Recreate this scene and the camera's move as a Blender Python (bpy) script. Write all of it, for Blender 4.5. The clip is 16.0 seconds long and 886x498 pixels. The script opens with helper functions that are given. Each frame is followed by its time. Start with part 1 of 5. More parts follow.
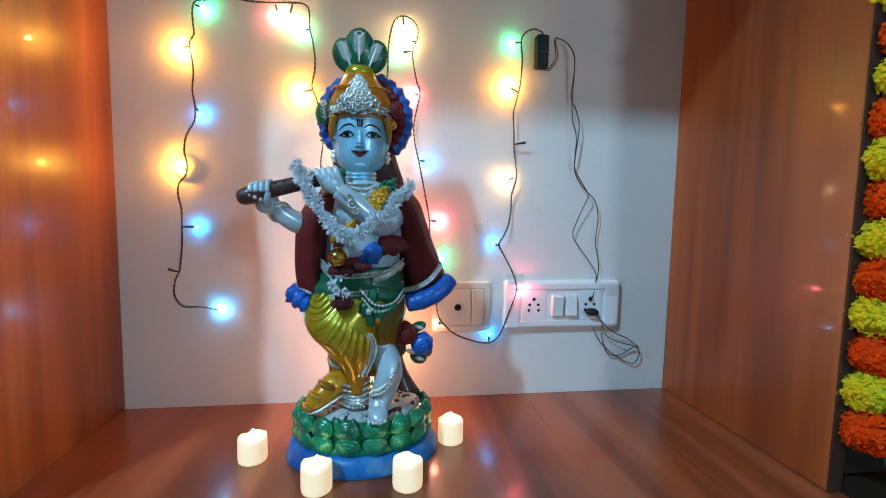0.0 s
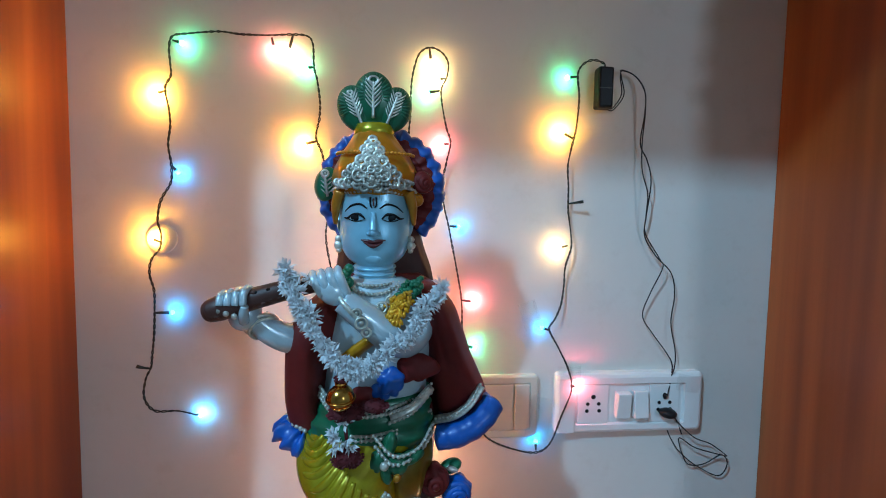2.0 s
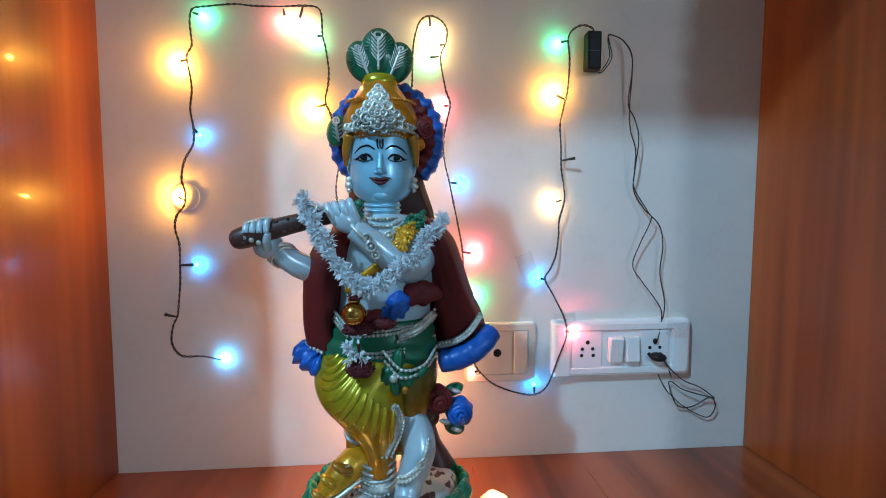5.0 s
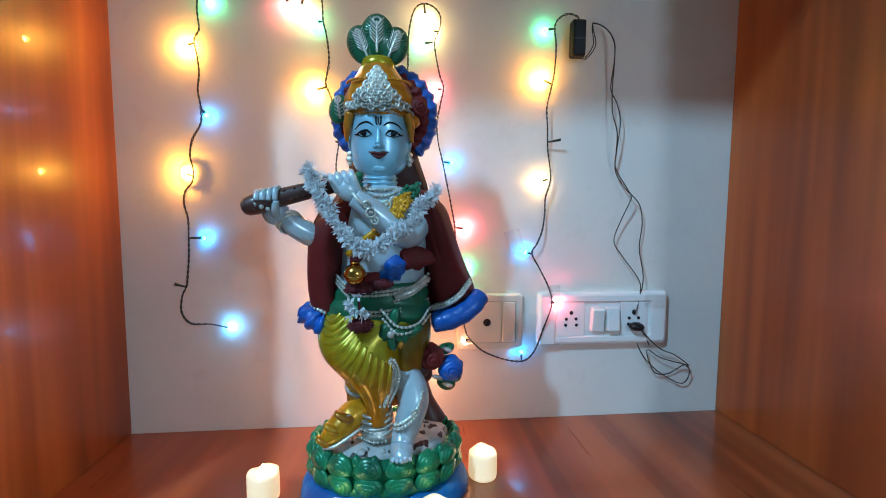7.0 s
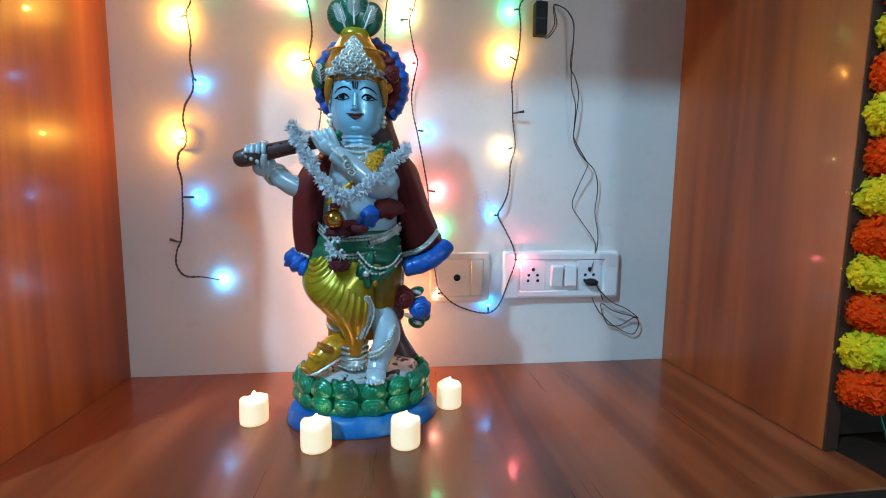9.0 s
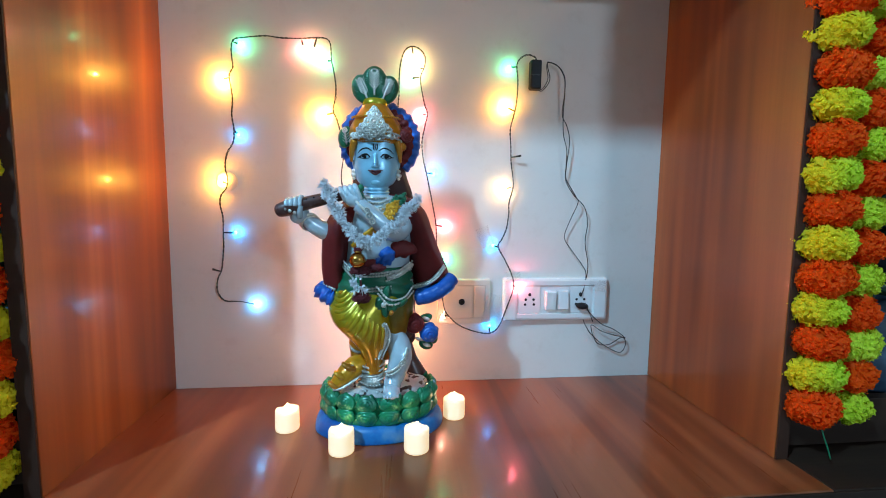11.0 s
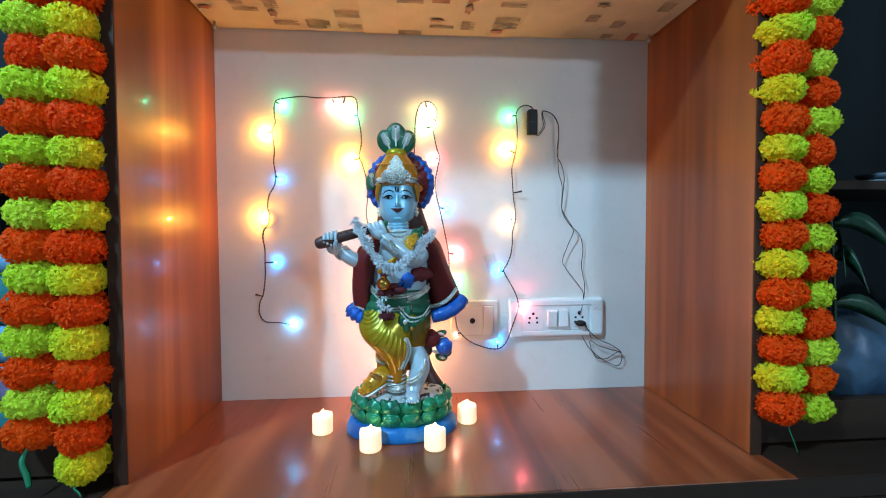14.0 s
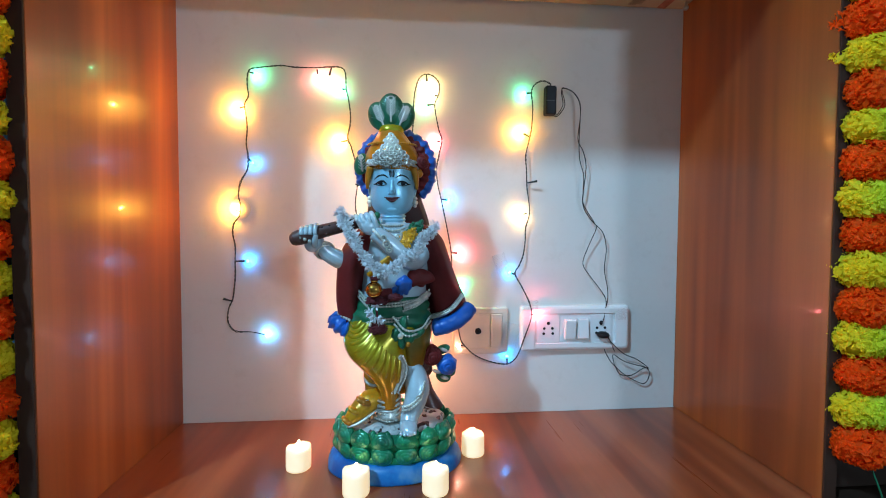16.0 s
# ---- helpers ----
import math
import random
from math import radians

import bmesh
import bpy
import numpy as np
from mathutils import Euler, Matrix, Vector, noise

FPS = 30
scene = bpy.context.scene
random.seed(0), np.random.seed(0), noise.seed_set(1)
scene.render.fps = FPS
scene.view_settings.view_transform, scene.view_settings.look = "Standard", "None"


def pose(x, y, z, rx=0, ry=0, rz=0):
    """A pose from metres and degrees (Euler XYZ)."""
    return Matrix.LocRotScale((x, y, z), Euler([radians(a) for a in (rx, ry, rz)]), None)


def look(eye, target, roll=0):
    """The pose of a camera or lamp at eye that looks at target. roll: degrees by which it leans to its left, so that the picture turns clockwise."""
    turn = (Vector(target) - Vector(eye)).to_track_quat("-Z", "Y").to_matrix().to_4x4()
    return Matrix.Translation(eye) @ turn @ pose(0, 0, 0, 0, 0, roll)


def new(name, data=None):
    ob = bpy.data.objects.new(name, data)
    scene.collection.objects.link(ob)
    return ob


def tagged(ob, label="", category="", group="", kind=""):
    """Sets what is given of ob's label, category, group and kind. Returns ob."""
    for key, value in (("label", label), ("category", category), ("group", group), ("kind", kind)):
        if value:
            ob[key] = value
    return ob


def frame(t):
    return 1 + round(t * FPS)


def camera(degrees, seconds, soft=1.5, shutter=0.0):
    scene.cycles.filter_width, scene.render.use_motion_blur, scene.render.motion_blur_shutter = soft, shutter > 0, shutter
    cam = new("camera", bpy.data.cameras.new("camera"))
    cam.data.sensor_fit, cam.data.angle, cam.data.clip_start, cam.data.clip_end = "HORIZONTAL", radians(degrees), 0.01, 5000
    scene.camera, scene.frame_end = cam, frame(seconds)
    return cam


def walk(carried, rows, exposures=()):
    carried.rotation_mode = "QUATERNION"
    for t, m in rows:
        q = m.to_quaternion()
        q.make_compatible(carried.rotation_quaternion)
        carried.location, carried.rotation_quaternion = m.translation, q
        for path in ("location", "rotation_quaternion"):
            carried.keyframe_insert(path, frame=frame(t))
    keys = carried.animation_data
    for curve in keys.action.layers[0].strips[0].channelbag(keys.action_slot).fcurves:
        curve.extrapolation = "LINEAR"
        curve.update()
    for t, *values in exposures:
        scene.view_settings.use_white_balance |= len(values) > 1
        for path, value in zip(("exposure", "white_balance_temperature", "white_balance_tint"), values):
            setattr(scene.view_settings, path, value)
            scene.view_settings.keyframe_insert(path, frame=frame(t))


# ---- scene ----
cam = camera(91.5, 16.0, soft=1.0)
PATH = [
    (0, (0.249, 0.082, 0.329), (0.523, 2.056, 0.158), 1.1),
    (0.5, (0.244, 0.127, 0.339), (0.505, 2.103, 0.17), 1.2),
    (1, (0.243, 0.18, 0.361), (0.484, 2.16, 0.204), 1.3),
    (1.5, (0.253, 0.224, 0.392), (0.471, 2.207, 0.25), 1.2),
    (2, (0.245, 0.241, 0.419), (0.435, 2.228, 0.295), 1.0),
    (2.5, (0.245, 0.239, 0.418), (0.415, 2.229, 0.302), 1.0),
    (3, (0.243, 0.239, 0.397), (0.405, 2.229, 0.278), 0.9),
    (3.5, (0.247, 0.232, 0.386), (0.405, 2.222, 0.263), 0.7),
    (4, (0.248, 0.219, 0.378), (0.404, 2.209, 0.255), 0.3),
    (6.5, (0.241, 0.161, 0.341), (0.423, 2.147, 0.183), 0.2),
    (7, (0.244, 0.15, 0.336), (0.435, 2.134, 0.171), 0.3),
    (7.5, (0.241, 0.132, 0.321), (0.446, 2.114, 0.145), 0.4),
    (8, (0.247, 0.115, 0.31), (0.457, 2.095, 0.119), 0.6),
    (8.5, (0.257, 0.099, 0.294), (0.485, 2.076, 0.094), 0.6),
    (9, (0.26, 0.075, 0.295), (0.509, 2.048, 0.079), 0.7),
    (9.5, (0.257, 0.066, 0.308), (0.522, 2.037, 0.097), 0.7),
    (9.7, (0.254, 0.07, 0.326), (0.522, 2.041, 0.112), 0.7),
    (11.8, (0.249, -0.084, 0.35), (0.433, 1.901, 0.195), 0.7),
    (12, (0.239, -0.094, 0.348), (0.426, 1.892, 0.204), 0.6),
    (12.5, (0.243, -0.125, 0.353), (0.416, 1.864, 0.233), 0.4),
    (13, (0.244, -0.143, 0.354), (0.409, 1.847, 0.254), 0.1),
    (13.5, (0.239, -0.145, 0.356), (0.403, 1.847, 0.274), -0.0),
    (14, (0.239, -0.132, 0.357), (0.397, 1.861, 0.287), -0.3),
    (14.5, (0.239, -0.101, 0.354), (0.403, 1.891, 0.289), -0.4),
    (15, (0.244, -0.068, 0.353), (0.406, 1.924, 0.285), -0.3),
    (15.5, (0.244, -0.033, 0.348), (0.417, 1.958, 0.281), -0.1),
    (16, (0.236, 0.004, 0.352), (0.419, 1.994, 0.275), 0.3),
]
walk(cam, [(t, look(eye, target, roll)) for t, eye, target, roll in PATH],
     exposures=[(0.0, -0.07), (0.5, -0.16), (1.0, -0.24), (1.5, -0.39), (2.0, -0.37), (2.5, -0.26), (3.0, -0.12), (3.5, -0.21), (4.0, -0.35), (5.2, -0.17), (6.5, -0.09), (7.0, -0.13), (7.5, -0.09), (8.0, 0.07), (9.0, 0.01), (9.5, 0.05), (12.5, 0.2), (13.0, 0.26), (14.0, 0.31), (15.5, 0.15), (16.0, 0.08)])

# ---- world, lamps, exposure ----
world = bpy.data.worlds.new("world")
scene.world = world
world.use_nodes = True
world.node_tree.nodes["Background"].inputs[0].default_value = (0.5, 0.6, 0.75, 1)
world.node_tree.nodes["Background"].inputs[1].default_value = 0.03
scene.view_settings.exposure = 0.0

NX0, NX1, NY0, NY1, NZ = -0.165, 0.783, 0.508, 0.824, 0.792   # the niche: sides, front, back, top
ROOM = (-2.3, 2.6, -2.6, 0.87, -0.75, 2.12)                    # room: x0 x1 y0 y1 floor ceiling


def lamp(name, eye, target, width, height, watts, colour):
    d = bpy.data.lights.new(name, "AREA")
    d.shape, d.size, d.size_y, d.energy, d.color = "RECTANGLE", width, height, watts, colour
    ob = new(name, d)
    ob.matrix_world = look(eye, target)
    return ob


LAMP_A = (-1.05, -0.80, 2.03)
LAMP_B = (1.90, -2.50, 1.22)
lamp("ceiling_lamp_light", LAMP_A, (0.3, 0.7, 0.3), 0.07, 0.20, 61.0, (0.35, 0.72, 1.06))
lamp("wall_lamp_light", LAMP_B, (0.3, 0.7, 0.3), 0.34, 0.09, 20.5, (0.66, 0.92, 1.20))

# ---- materials ----


def material(name, colour, rough=0.5, metal=0.0, spec=0.5, coat=0.0, emit=None, power=0.0):
    m = bpy.data.materials.new(name)
    m.use_nodes = True
    b = m.node_tree.nodes["Principled BSDF"]
    b.inputs["Base Color"].default_value = (*colour, 1)
    b.inputs["Roughness"].default_value = rough
    b.inputs["Metallic"].default_value = metal
    b.inputs["Specular IOR Level"].default_value = spec
    b.inputs["Coat Weight"].default_value = coat
    b.inputs["Coat Roughness"].default_value = 0.12
    if emit:
        b.inputs["Emission Color"].default_value = (*emit, 1)
        b.inputs["Emission Strength"].default_value = power
    return m


def nodes_of(m):
    t = m.node_tree
    return t, t.nodes, t.links, t.nodes["Principled BSDF"]


def noise_node(m, scale, detail=4.0, stretch=(1, 1, 1), coords="Object", rough=0.55, distortion=0.0):
    t, n, l, b = nodes_of(m)
    tc, mp, no = n.new("ShaderNodeTexCoord"), n.new("ShaderNodeMapping"), n.new("ShaderNodeTexNoise")
    mp.inputs["Scale"].default_value = stretch
    no.inputs["Scale"].default_value, no.inputs["Detail"].default_value = scale, detail
    no.inputs["Roughness"].default_value, no.inputs["Distortion"].default_value = rough, distortion
    l.new(tc.outputs[coords], mp.inputs[0])
    l.new(mp.outputs[0], no.inputs["Vector"])
    return no.outputs["Fac"]


def ramp(m, fac, stops):
    t, n, l, b = nodes_of(m)
    r = n.new("ShaderNodeValToRGB")
    while len(r.color_ramp.elements) < len(stops):
        r.color_ramp.elements.new(0.5)
    for e, (p, c) in zip(r.color_ramp.elements, stops):
        e.position, e.color = p, (*c, 1)
    l.new(fac, r.inputs[0])
    return r.outputs[0]


def mixed(m, fac, a, b_, kind="MIX", amount=None):
    t, n, l, b = nodes_of(m)
    x = n.new("ShaderNodeMix")
    x.data_type, x.blend_type = "RGBA", kind
    for src, sock in ((fac, x.inputs[0]), (a, x.inputs[6]), (b_, x.inputs[7])):
        if isinstance(src, (int, float)):
            sock.default_value = src
        elif isinstance(src, tuple):
            sock.default_value = (*src, 1)
        else:
            l.new(src, sock)
    return x.outputs[2]


def relief(m, fac, strength, distance):
    t, n, l, b = nodes_of(m)
    u = n.new("ShaderNodeBump")
    u.inputs["Strength"].default_value, u.inputs["Distance"].default_value = strength, distance
    l.new(fac, u.inputs["Height"])
    l.new(u.outputs[0], b.inputs["Normal"])


def varied(name, colour, rough=0.5, metal=0.0, scale=60.0, spread=0.25, bump=0.15, **k):
    """A colour with mottling at two scales, and fine relief."""
    m = material(name, colour, rough, metal, **k)
    t, n, l, b = nodes_of(m)
    big, small = noise_node(m, scale * 0.25, 3), noise_node(m, scale * 2, 3)
    lo, hi = tuple(c * (1 - spread) for c in colour), tuple(min(1, c * (1 + spread)) for c in colour)
    c1 = ramp(m, big, [(0.3, lo), (0.7, hi)])
    c2 = ramp(m, small, [(0.3, (1 - spread * 0.5,) * 3), (0.7, (1, 1, 1))])
    l.new(mixed(m, 1.0, c1, c2, "MULTIPLY"), b.inputs["Base Color"])
    if bump:
        relief(m, small, bump, 0.001)
    return m


def wood(name, axis, dark, mid, light, rough=0.34, coat=0.18, polish=0.06, stops=(0.32, 0.5, 0.68)):
    """Laminate with broad streaks and fine grain along one axis (0 x, 1 y, 2 z)."""
    m = material(name, mid, rough, coat=coat, spec=0.5 if coat else 0.22)
    t, n, l, b = nodes_of(m)
    b.inputs["Coat Roughness"].default_value = polish
    s = [1.0, 1.0, 1.0]
    s[axis] = 0.06
    broad = noise_node(m, 12, 2, tuple(s), distortion=0.4)
    s[axis] = 0.025
    fine = noise_node(m, 130, 4, tuple(s))
    c = ramp(m, broad, list(zip(stops, (dark, mid, light))))
    g = ramp(m, fine, [(0.3, (0.74, 0.72, 0.7)), (0.6, (1, 1, 1))])
    l.new(mixed(m, 0.5, c, g, "MULTIPLY"), b.inputs["Base Color"])
    r = ramp(m, fine, [(0.25, (rough - 0.04,) * 3), (0.75, (rough + 0.08,) * 3)])
    l.new(r, b.inputs["Roughness"])
    relief(m, fine, 0.03, 0.0003)
    return m


DARK, MID, LIGHT = (0.135, 0.029, 0.006), (0.250, 0.065, 0.012), (0.38, 0.113, 0.026)
M_WOOD_V = wood("reddish laminate upright", 2, DARK, MID, LIGHT)
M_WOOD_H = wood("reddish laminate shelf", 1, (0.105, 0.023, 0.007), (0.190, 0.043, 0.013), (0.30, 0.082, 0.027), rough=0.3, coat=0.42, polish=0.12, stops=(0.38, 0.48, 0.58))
M_WOOD_X = wood("reddish laminate rail", 0, DARK, MID, LIGHT)
# Edge bands; also bay floors, rails and shelves, with their shade in the brown.
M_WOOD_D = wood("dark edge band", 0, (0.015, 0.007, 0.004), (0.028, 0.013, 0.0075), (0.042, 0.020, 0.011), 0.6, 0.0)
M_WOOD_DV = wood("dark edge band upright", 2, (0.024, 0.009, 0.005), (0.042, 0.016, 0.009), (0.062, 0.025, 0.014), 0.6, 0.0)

# Near-black teal; the deep shade of the bays is put into this colour.
M_BAY = wood("teal bay lining with painted shade", 2, (0.002, 0.005, 0.006), (0.003, 0.008, 0.009), (0.005, 0.012, 0.013), 0.6, 0.0)


def wall_paint(name, colour):
    m = material(name, colour, 0.75)
    t, n, l, b = nodes_of(m)
    a = ramp(m, noise_node(m, 5, 5), [(0.3, tuple(c * 0.93 for c in colour)), (0.7, colour)])
    s = ramp(m, noise_node(m, 28, 5, rough=0.7), [(0.28, (0.9, 0.88, 0.85)), (0.45, (1, 1, 1))])
    l.new(mixed(m, 0.5, a, s, "MULTIPLY"), b.inputs["Base Color"])
    relief(m, noise_node(m, 220, 3), 0.12, 0.0006)
    return m


M_PAINT = wall_paint("cream wall paint", (0.76, 0.73, 0.68))
M_ROOM = wall_paint("room wall paint", (0.55, 0.56, 0.55))
M_FLOOR = varied("room floor tile", (0.4, 0.37, 0.33), 0.3, scale=8)
M_WHITE = varied("white switch plastic", (0.80, 0.80, 0.79), 0.25, scale=20, spread=0.04, bump=0.02)
M_CREAM = varied("aged cream plastic", (0.66, 0.63, 0.55), 0.3, scale=20, spread=0.05, bump=0.02)
M_BLACK = varied("black plastic", (0.009, 0.009, 0.010), 0.45, scale=40, spec=0.22)
M_WIRE = varied("dark green wire", (0.010, 0.016, 0.013), 0.4, scale=80)
M_WIRE2 = varied("black thin cord", (0.010, 0.010, 0.012), 0.45, scale=80)
M_STEEL = varied("steel screw", (0.5, 0.5, 0.5), 0.3, 1.0)

# ---- mesh helpers ----


def ring_points(c, ax, bx, n, phase=0.0):
    return [c + ax * math.cos(phase + 2 * math.pi * i / n) + bx * math.sin(phase + 2 * math.pi * i / n) for i in range(n)]


def skin(bm, rings, mat=0, caps=True, closed=False):
    """Faces between rings of equal length; each ring is a closed loop."""
    vs = [[bm.verts.new(p) for p in r] for r in rings]
    n = len(vs[0])
    pairs = list(zip(vs, vs[1:])) + ([(vs[-1], vs[0])] if closed else [])
    faces = []
    for a, b in pairs:
        for i in range(n):
            faces.append(bm.faces.new((a[i], a[(i + 1) % n], b[(i + 1) % n], b[i])))
    if caps and not closed:
        faces.append(bm.faces.new(list(reversed(vs[0]))))
        faces.append(bm.faces.new(vs[-1]))
    for f in faces:
        f.material_index, f.smooth = mat, True
    return faces


def ell(bm, c, r, mat=0, turn=(0, 0, 0), u=14, v=9, bumps=0.0, waves=0):
    """An ellipsoid; bumps and waves give it a lobed outline."""
    m = Euler([radians(a) for a in turn]).to_matrix()
    c, rings = Vector(c), []
    for j in range(v + 1):
        t = math.pi * min(max(j / v, 0.03), 0.97)
        ring = []
        for i in range(u):
            p = 2 * math.pi * i / u
            k = 1 + bumps * math.cos(waves * p) * math.sin(t)
            ring.append(c + m @ Vector((r[0] * math.sin(t) * math.cos(p) * k, r[1] * math.sin(t) * math.sin(p) * k, -r[2] * math.cos(t))))
        rings.append(ring)
    return skin(bm, rings, mat)


def smooth_line(pts, per=6):
    """Catmull-Rom through the points."""
    p = [Vector(q) for q in pts]
    p = [p[0] * 2 - p[1]] + p + [p[-1] * 2 - p[-2]]
    out = []
    for i in range(1, len(p) - 2):
        a, b, c, d = p[i - 1:i + 3]
        for k in range(per):
            t = k / per
            out.append(0.5 * (b * 2 + (c - a) * t + (a * 2 - b * 5 + c * 4 - d) * t * t + (b * 3 - a - c * 3 + d) * t ** 3))
    out.append(p[-2])
    return out


def tube(bm, pts, radii, mat=0, n=10, per=5, flat=1.0):
    """A tube along a smooth line; radii one for all or one a point; flat squeezes it."""
    line = smooth_line(pts, per) if per > 1 else [Vector(p) for p in pts]
    if isinstance(radii, (int, float)):
        rr = [radii] * len(line)
    else:
        rr = list(np.interp(np.linspace(0, len(radii) - 1, len(line)), range(len(radii)), radii))
    rings, side = [], None
    for i, p in enumerate(line):
        d = (line[min(i + 1, len(line) - 1)] - line[max(i - 1, 0)]).normalized()
        if side is None:
            side = d.orthogonal().normalized()
        side = (side - d * side.dot(d)).normalized()
        up = d.cross(side)
        rings.append(ring_points(p, side * rr[i], up * rr[i] * flat, n))
    return skin(bm, rings, mat)


def loft(bm, rows, mat=0, n=28, fold=None):
    """Stacked ellipses: rows of x, y, z, half width, half depth."""
    rings = []
    for x, y, z, a, b in rows:
        ring = []
        for i in range(n):
            p = 2 * math.pi * i / n
            k = 1 + (fold(p, z) if fold else 0)
            ring.append(Vector((x + a * k * math.cos(p), y + b * k * math.sin(p), z)))
        rings.append(ring)
    return skin(bm, rings, mat)


def dense(rows, per=4):
    """Rows of numbers made denser by a smooth curve."""
    a = np.array(rows, float)
    t = np.arange(len(a))
    tt = np.linspace(0, len(a) - 1, (len(a) - 1) * per + 1)
    out = []
    for s in tt:
        i = min(int(s), len(a) - 2)
        f = s - i
        p0, p1, p2, p3 = a[max(i - 1, 0)], a[i], a[i + 1], a[min(i + 2, len(a) - 1)]
        out.append(0.5 * (2 * p1 + (p2 - p0) * f + (2 * p0 - 5 * p1 + 4 * p2 - p3) * f * f + (3 * p1 - p0 - 3 * p2 + p3) * f ** 3))
    return [tuple(r) for r in out]


def torus(bm, c, r, tube_r, mat=0, turn=(0, 0, 0), n=18, k=6, squash=1.0):
    m = Euler([radians(a) for a in turn]).to_matrix()
    rings = []
    for i in range(n):
        p = 2 * math.pi * i / n
        d = Vector((math.cos(p), math.sin(p) * squash, 0))
        rings.append([Vector(c) + m @ (d * r + d * tube_r * math.cos(2 * math.pi * j / k) + Vector((0, 0, tube_r * math.sin(2 * math.pi * j / k)))) for j in range(k)])
    return skin(bm, rings, mat, closed=True)


def box(bm, x0, x1, y0, y1, z0, z1, bevel=0.0, mat=0, seg=2):
    vs = [bm.verts.new((x, y, z)) for x in (x0, x1) for y in (y0, y1) for z in (z0, z1)]
    quads = ((0, 1, 3, 2), (4, 6, 7, 5), (0, 4, 5, 1), (2, 3, 7, 6), (0, 2, 6, 4), (1, 5, 7, 3))
    fs = [bm.faces.new([vs[i] for i in q]) for q in quads]
    for f in fs:
        f.material_index = mat
    if bevel:
        edges = {e for f in fs for e in f.edges}
        bmesh.ops.bevel(bm, geom=list(edges), offset=bevel, segments=seg, profile=0.5, affect="EDGES")
    return fs


def mesh_from(bm, name, mats):
    bmesh.ops.recalc_face_normals(bm, faces=bm.faces[:])
    me = bpy.data.meshes.new(name)
    bm.to_mesh(me)
    bm.free()
    for m in mats if isinstance(mats, (list, tuple)) else [mats]:
        me.materials.append(m)
    return me


def thing(name, bm=None, mats=None, at=(0, 0, 0), **tags):
    """A top-level thing: a mesh, or an Empty at its base. The mesh is given in world metres."""
    if bm is None:
        ob = new(name)
        ob.empty_display_size = 0.02
    else:
        bmesh.ops.translate(bm, verts=bm.verts[:], vec=-Vector(at))
        ob = new(name, mesh_from(bm, name, mats))
    ob.location = at
    return tagged(ob, **tags)


def part(name, bm, mats, parent, label="", smooth=False):
    """A mesh under a thing or a part, given in world metres."""
    base = Vector((0, 0, 0))
    p = parent
    while p:
        base += p.location
        p = p.parent
    bmesh.ops.translate(bm, verts=bm.verts[:], vec=-base)
    ob = new(name, mesh_from(bm, name, mats))
    ob.parent = parent
    if label:
        tagged(ob, label=label)
    if smooth:
        for f in ob.data.polygons:
            f.use_smooth = True
    return ob


def piece(name, me, parent, m):
    """An object of its own on shared mesh data, under its thing."""
    ob = new(name, me)
    ob.parent = parent
    ob.matrix_basis = m
    return ob


def slab(name, dims, mat, bevel=0.0, **tags):
    bm = bmesh.new()
    box(bm, *dims, bevel=bevel)
    return thing(name, bm, mat, at=((dims[0] + dims[1]) / 2, (dims[2] + dims[3]) / 2, dims[4]), **tags)


# ---- room shell ----
X0, X1, Y0, Y1, Z0, Z1 = ROOM
slab("floor", (X0, X1, Y0, Y1, Z0 - 0.1, Z0), M_FLOOR, label="pale tiled room floor", category="floor", kind="structure")
slab("ceiling", (X0, X1, Y0, Y1, Z1, Z1 + 0.1), M_ROOM, label="plain painted room ceiling", category="ceiling", kind="structure")
slab("wall_north", (X0, X1, NY1, NY1 + 0.12, Z0, Z1), M_PAINT, label="cream painted wall at the back of the niche", category="wall", kind="structure")
slab("wall_south", (X0, X1, Y0 - 0.1, Y0, Z0, Z1), M_ROOM, label="plain painted room wall", category="wall", kind="structure")
slab("wall_west", (X0 - 0.1, X0, Y0, Y1, Z0, Z1), M_ROOM, label="plain painted room wall", category="wall", kind="structure")
slab("wall_east", (X1, X1 + 0.1, Y0, Y1, Z0, Z1), M_ROOM, label="plain painted room wall", category="wall", kind="structure")

# ---- the wooden unit ----
T = 0.018
unit = thing("wall_unit", at=(0.31, 0.66, Z0), label="reddish brown laminate wall unit with an open niche", category="wall unit")
CF, CZ = 0.436, -0.030       # counter: front edge, underside


def unit_part(name, dims, mat, bevel=0.001, label=""):
    bm = bmesh.new()
    box(bm, *dims, bevel=bevel)
    return part(name, bm, mat, unit, label)


UL, UR = -1.45, 2.05
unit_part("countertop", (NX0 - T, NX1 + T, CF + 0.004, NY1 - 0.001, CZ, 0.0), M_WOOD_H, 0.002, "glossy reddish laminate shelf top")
for x0, x1 in ((UL, NX0 - T - 0.001), (NX1 + T + 0.001, UR)):
    # Counter outside the niche; its shade is put into the dark brown.
    unit_part("bay_floor", (x0, x1, CF + 0.004, NY1 - 0.001, CZ, -0.0005), M_WOOD_D, 0.002, "laminate floor of the side bay with shade in its dark brown")
unit_part("edge_band", (UL, UR, CF, CF + 0.003, CZ, -0.001), M_WOOD_D, 0.0006, "dark edge band of the shelf")
unit_part("side_panel", (NX0 - T, NX0, NY0 + 0.002, NY1 - 0.001, 0.0005, 1.30), M_WOOD_V, 0.0008)
unit_part("side_panel", (NX1, NX1 + T, NY0 + 0.002, NY1 - 0.001, 0.0005, 1.30), M_WOOD_V, 0.0008)
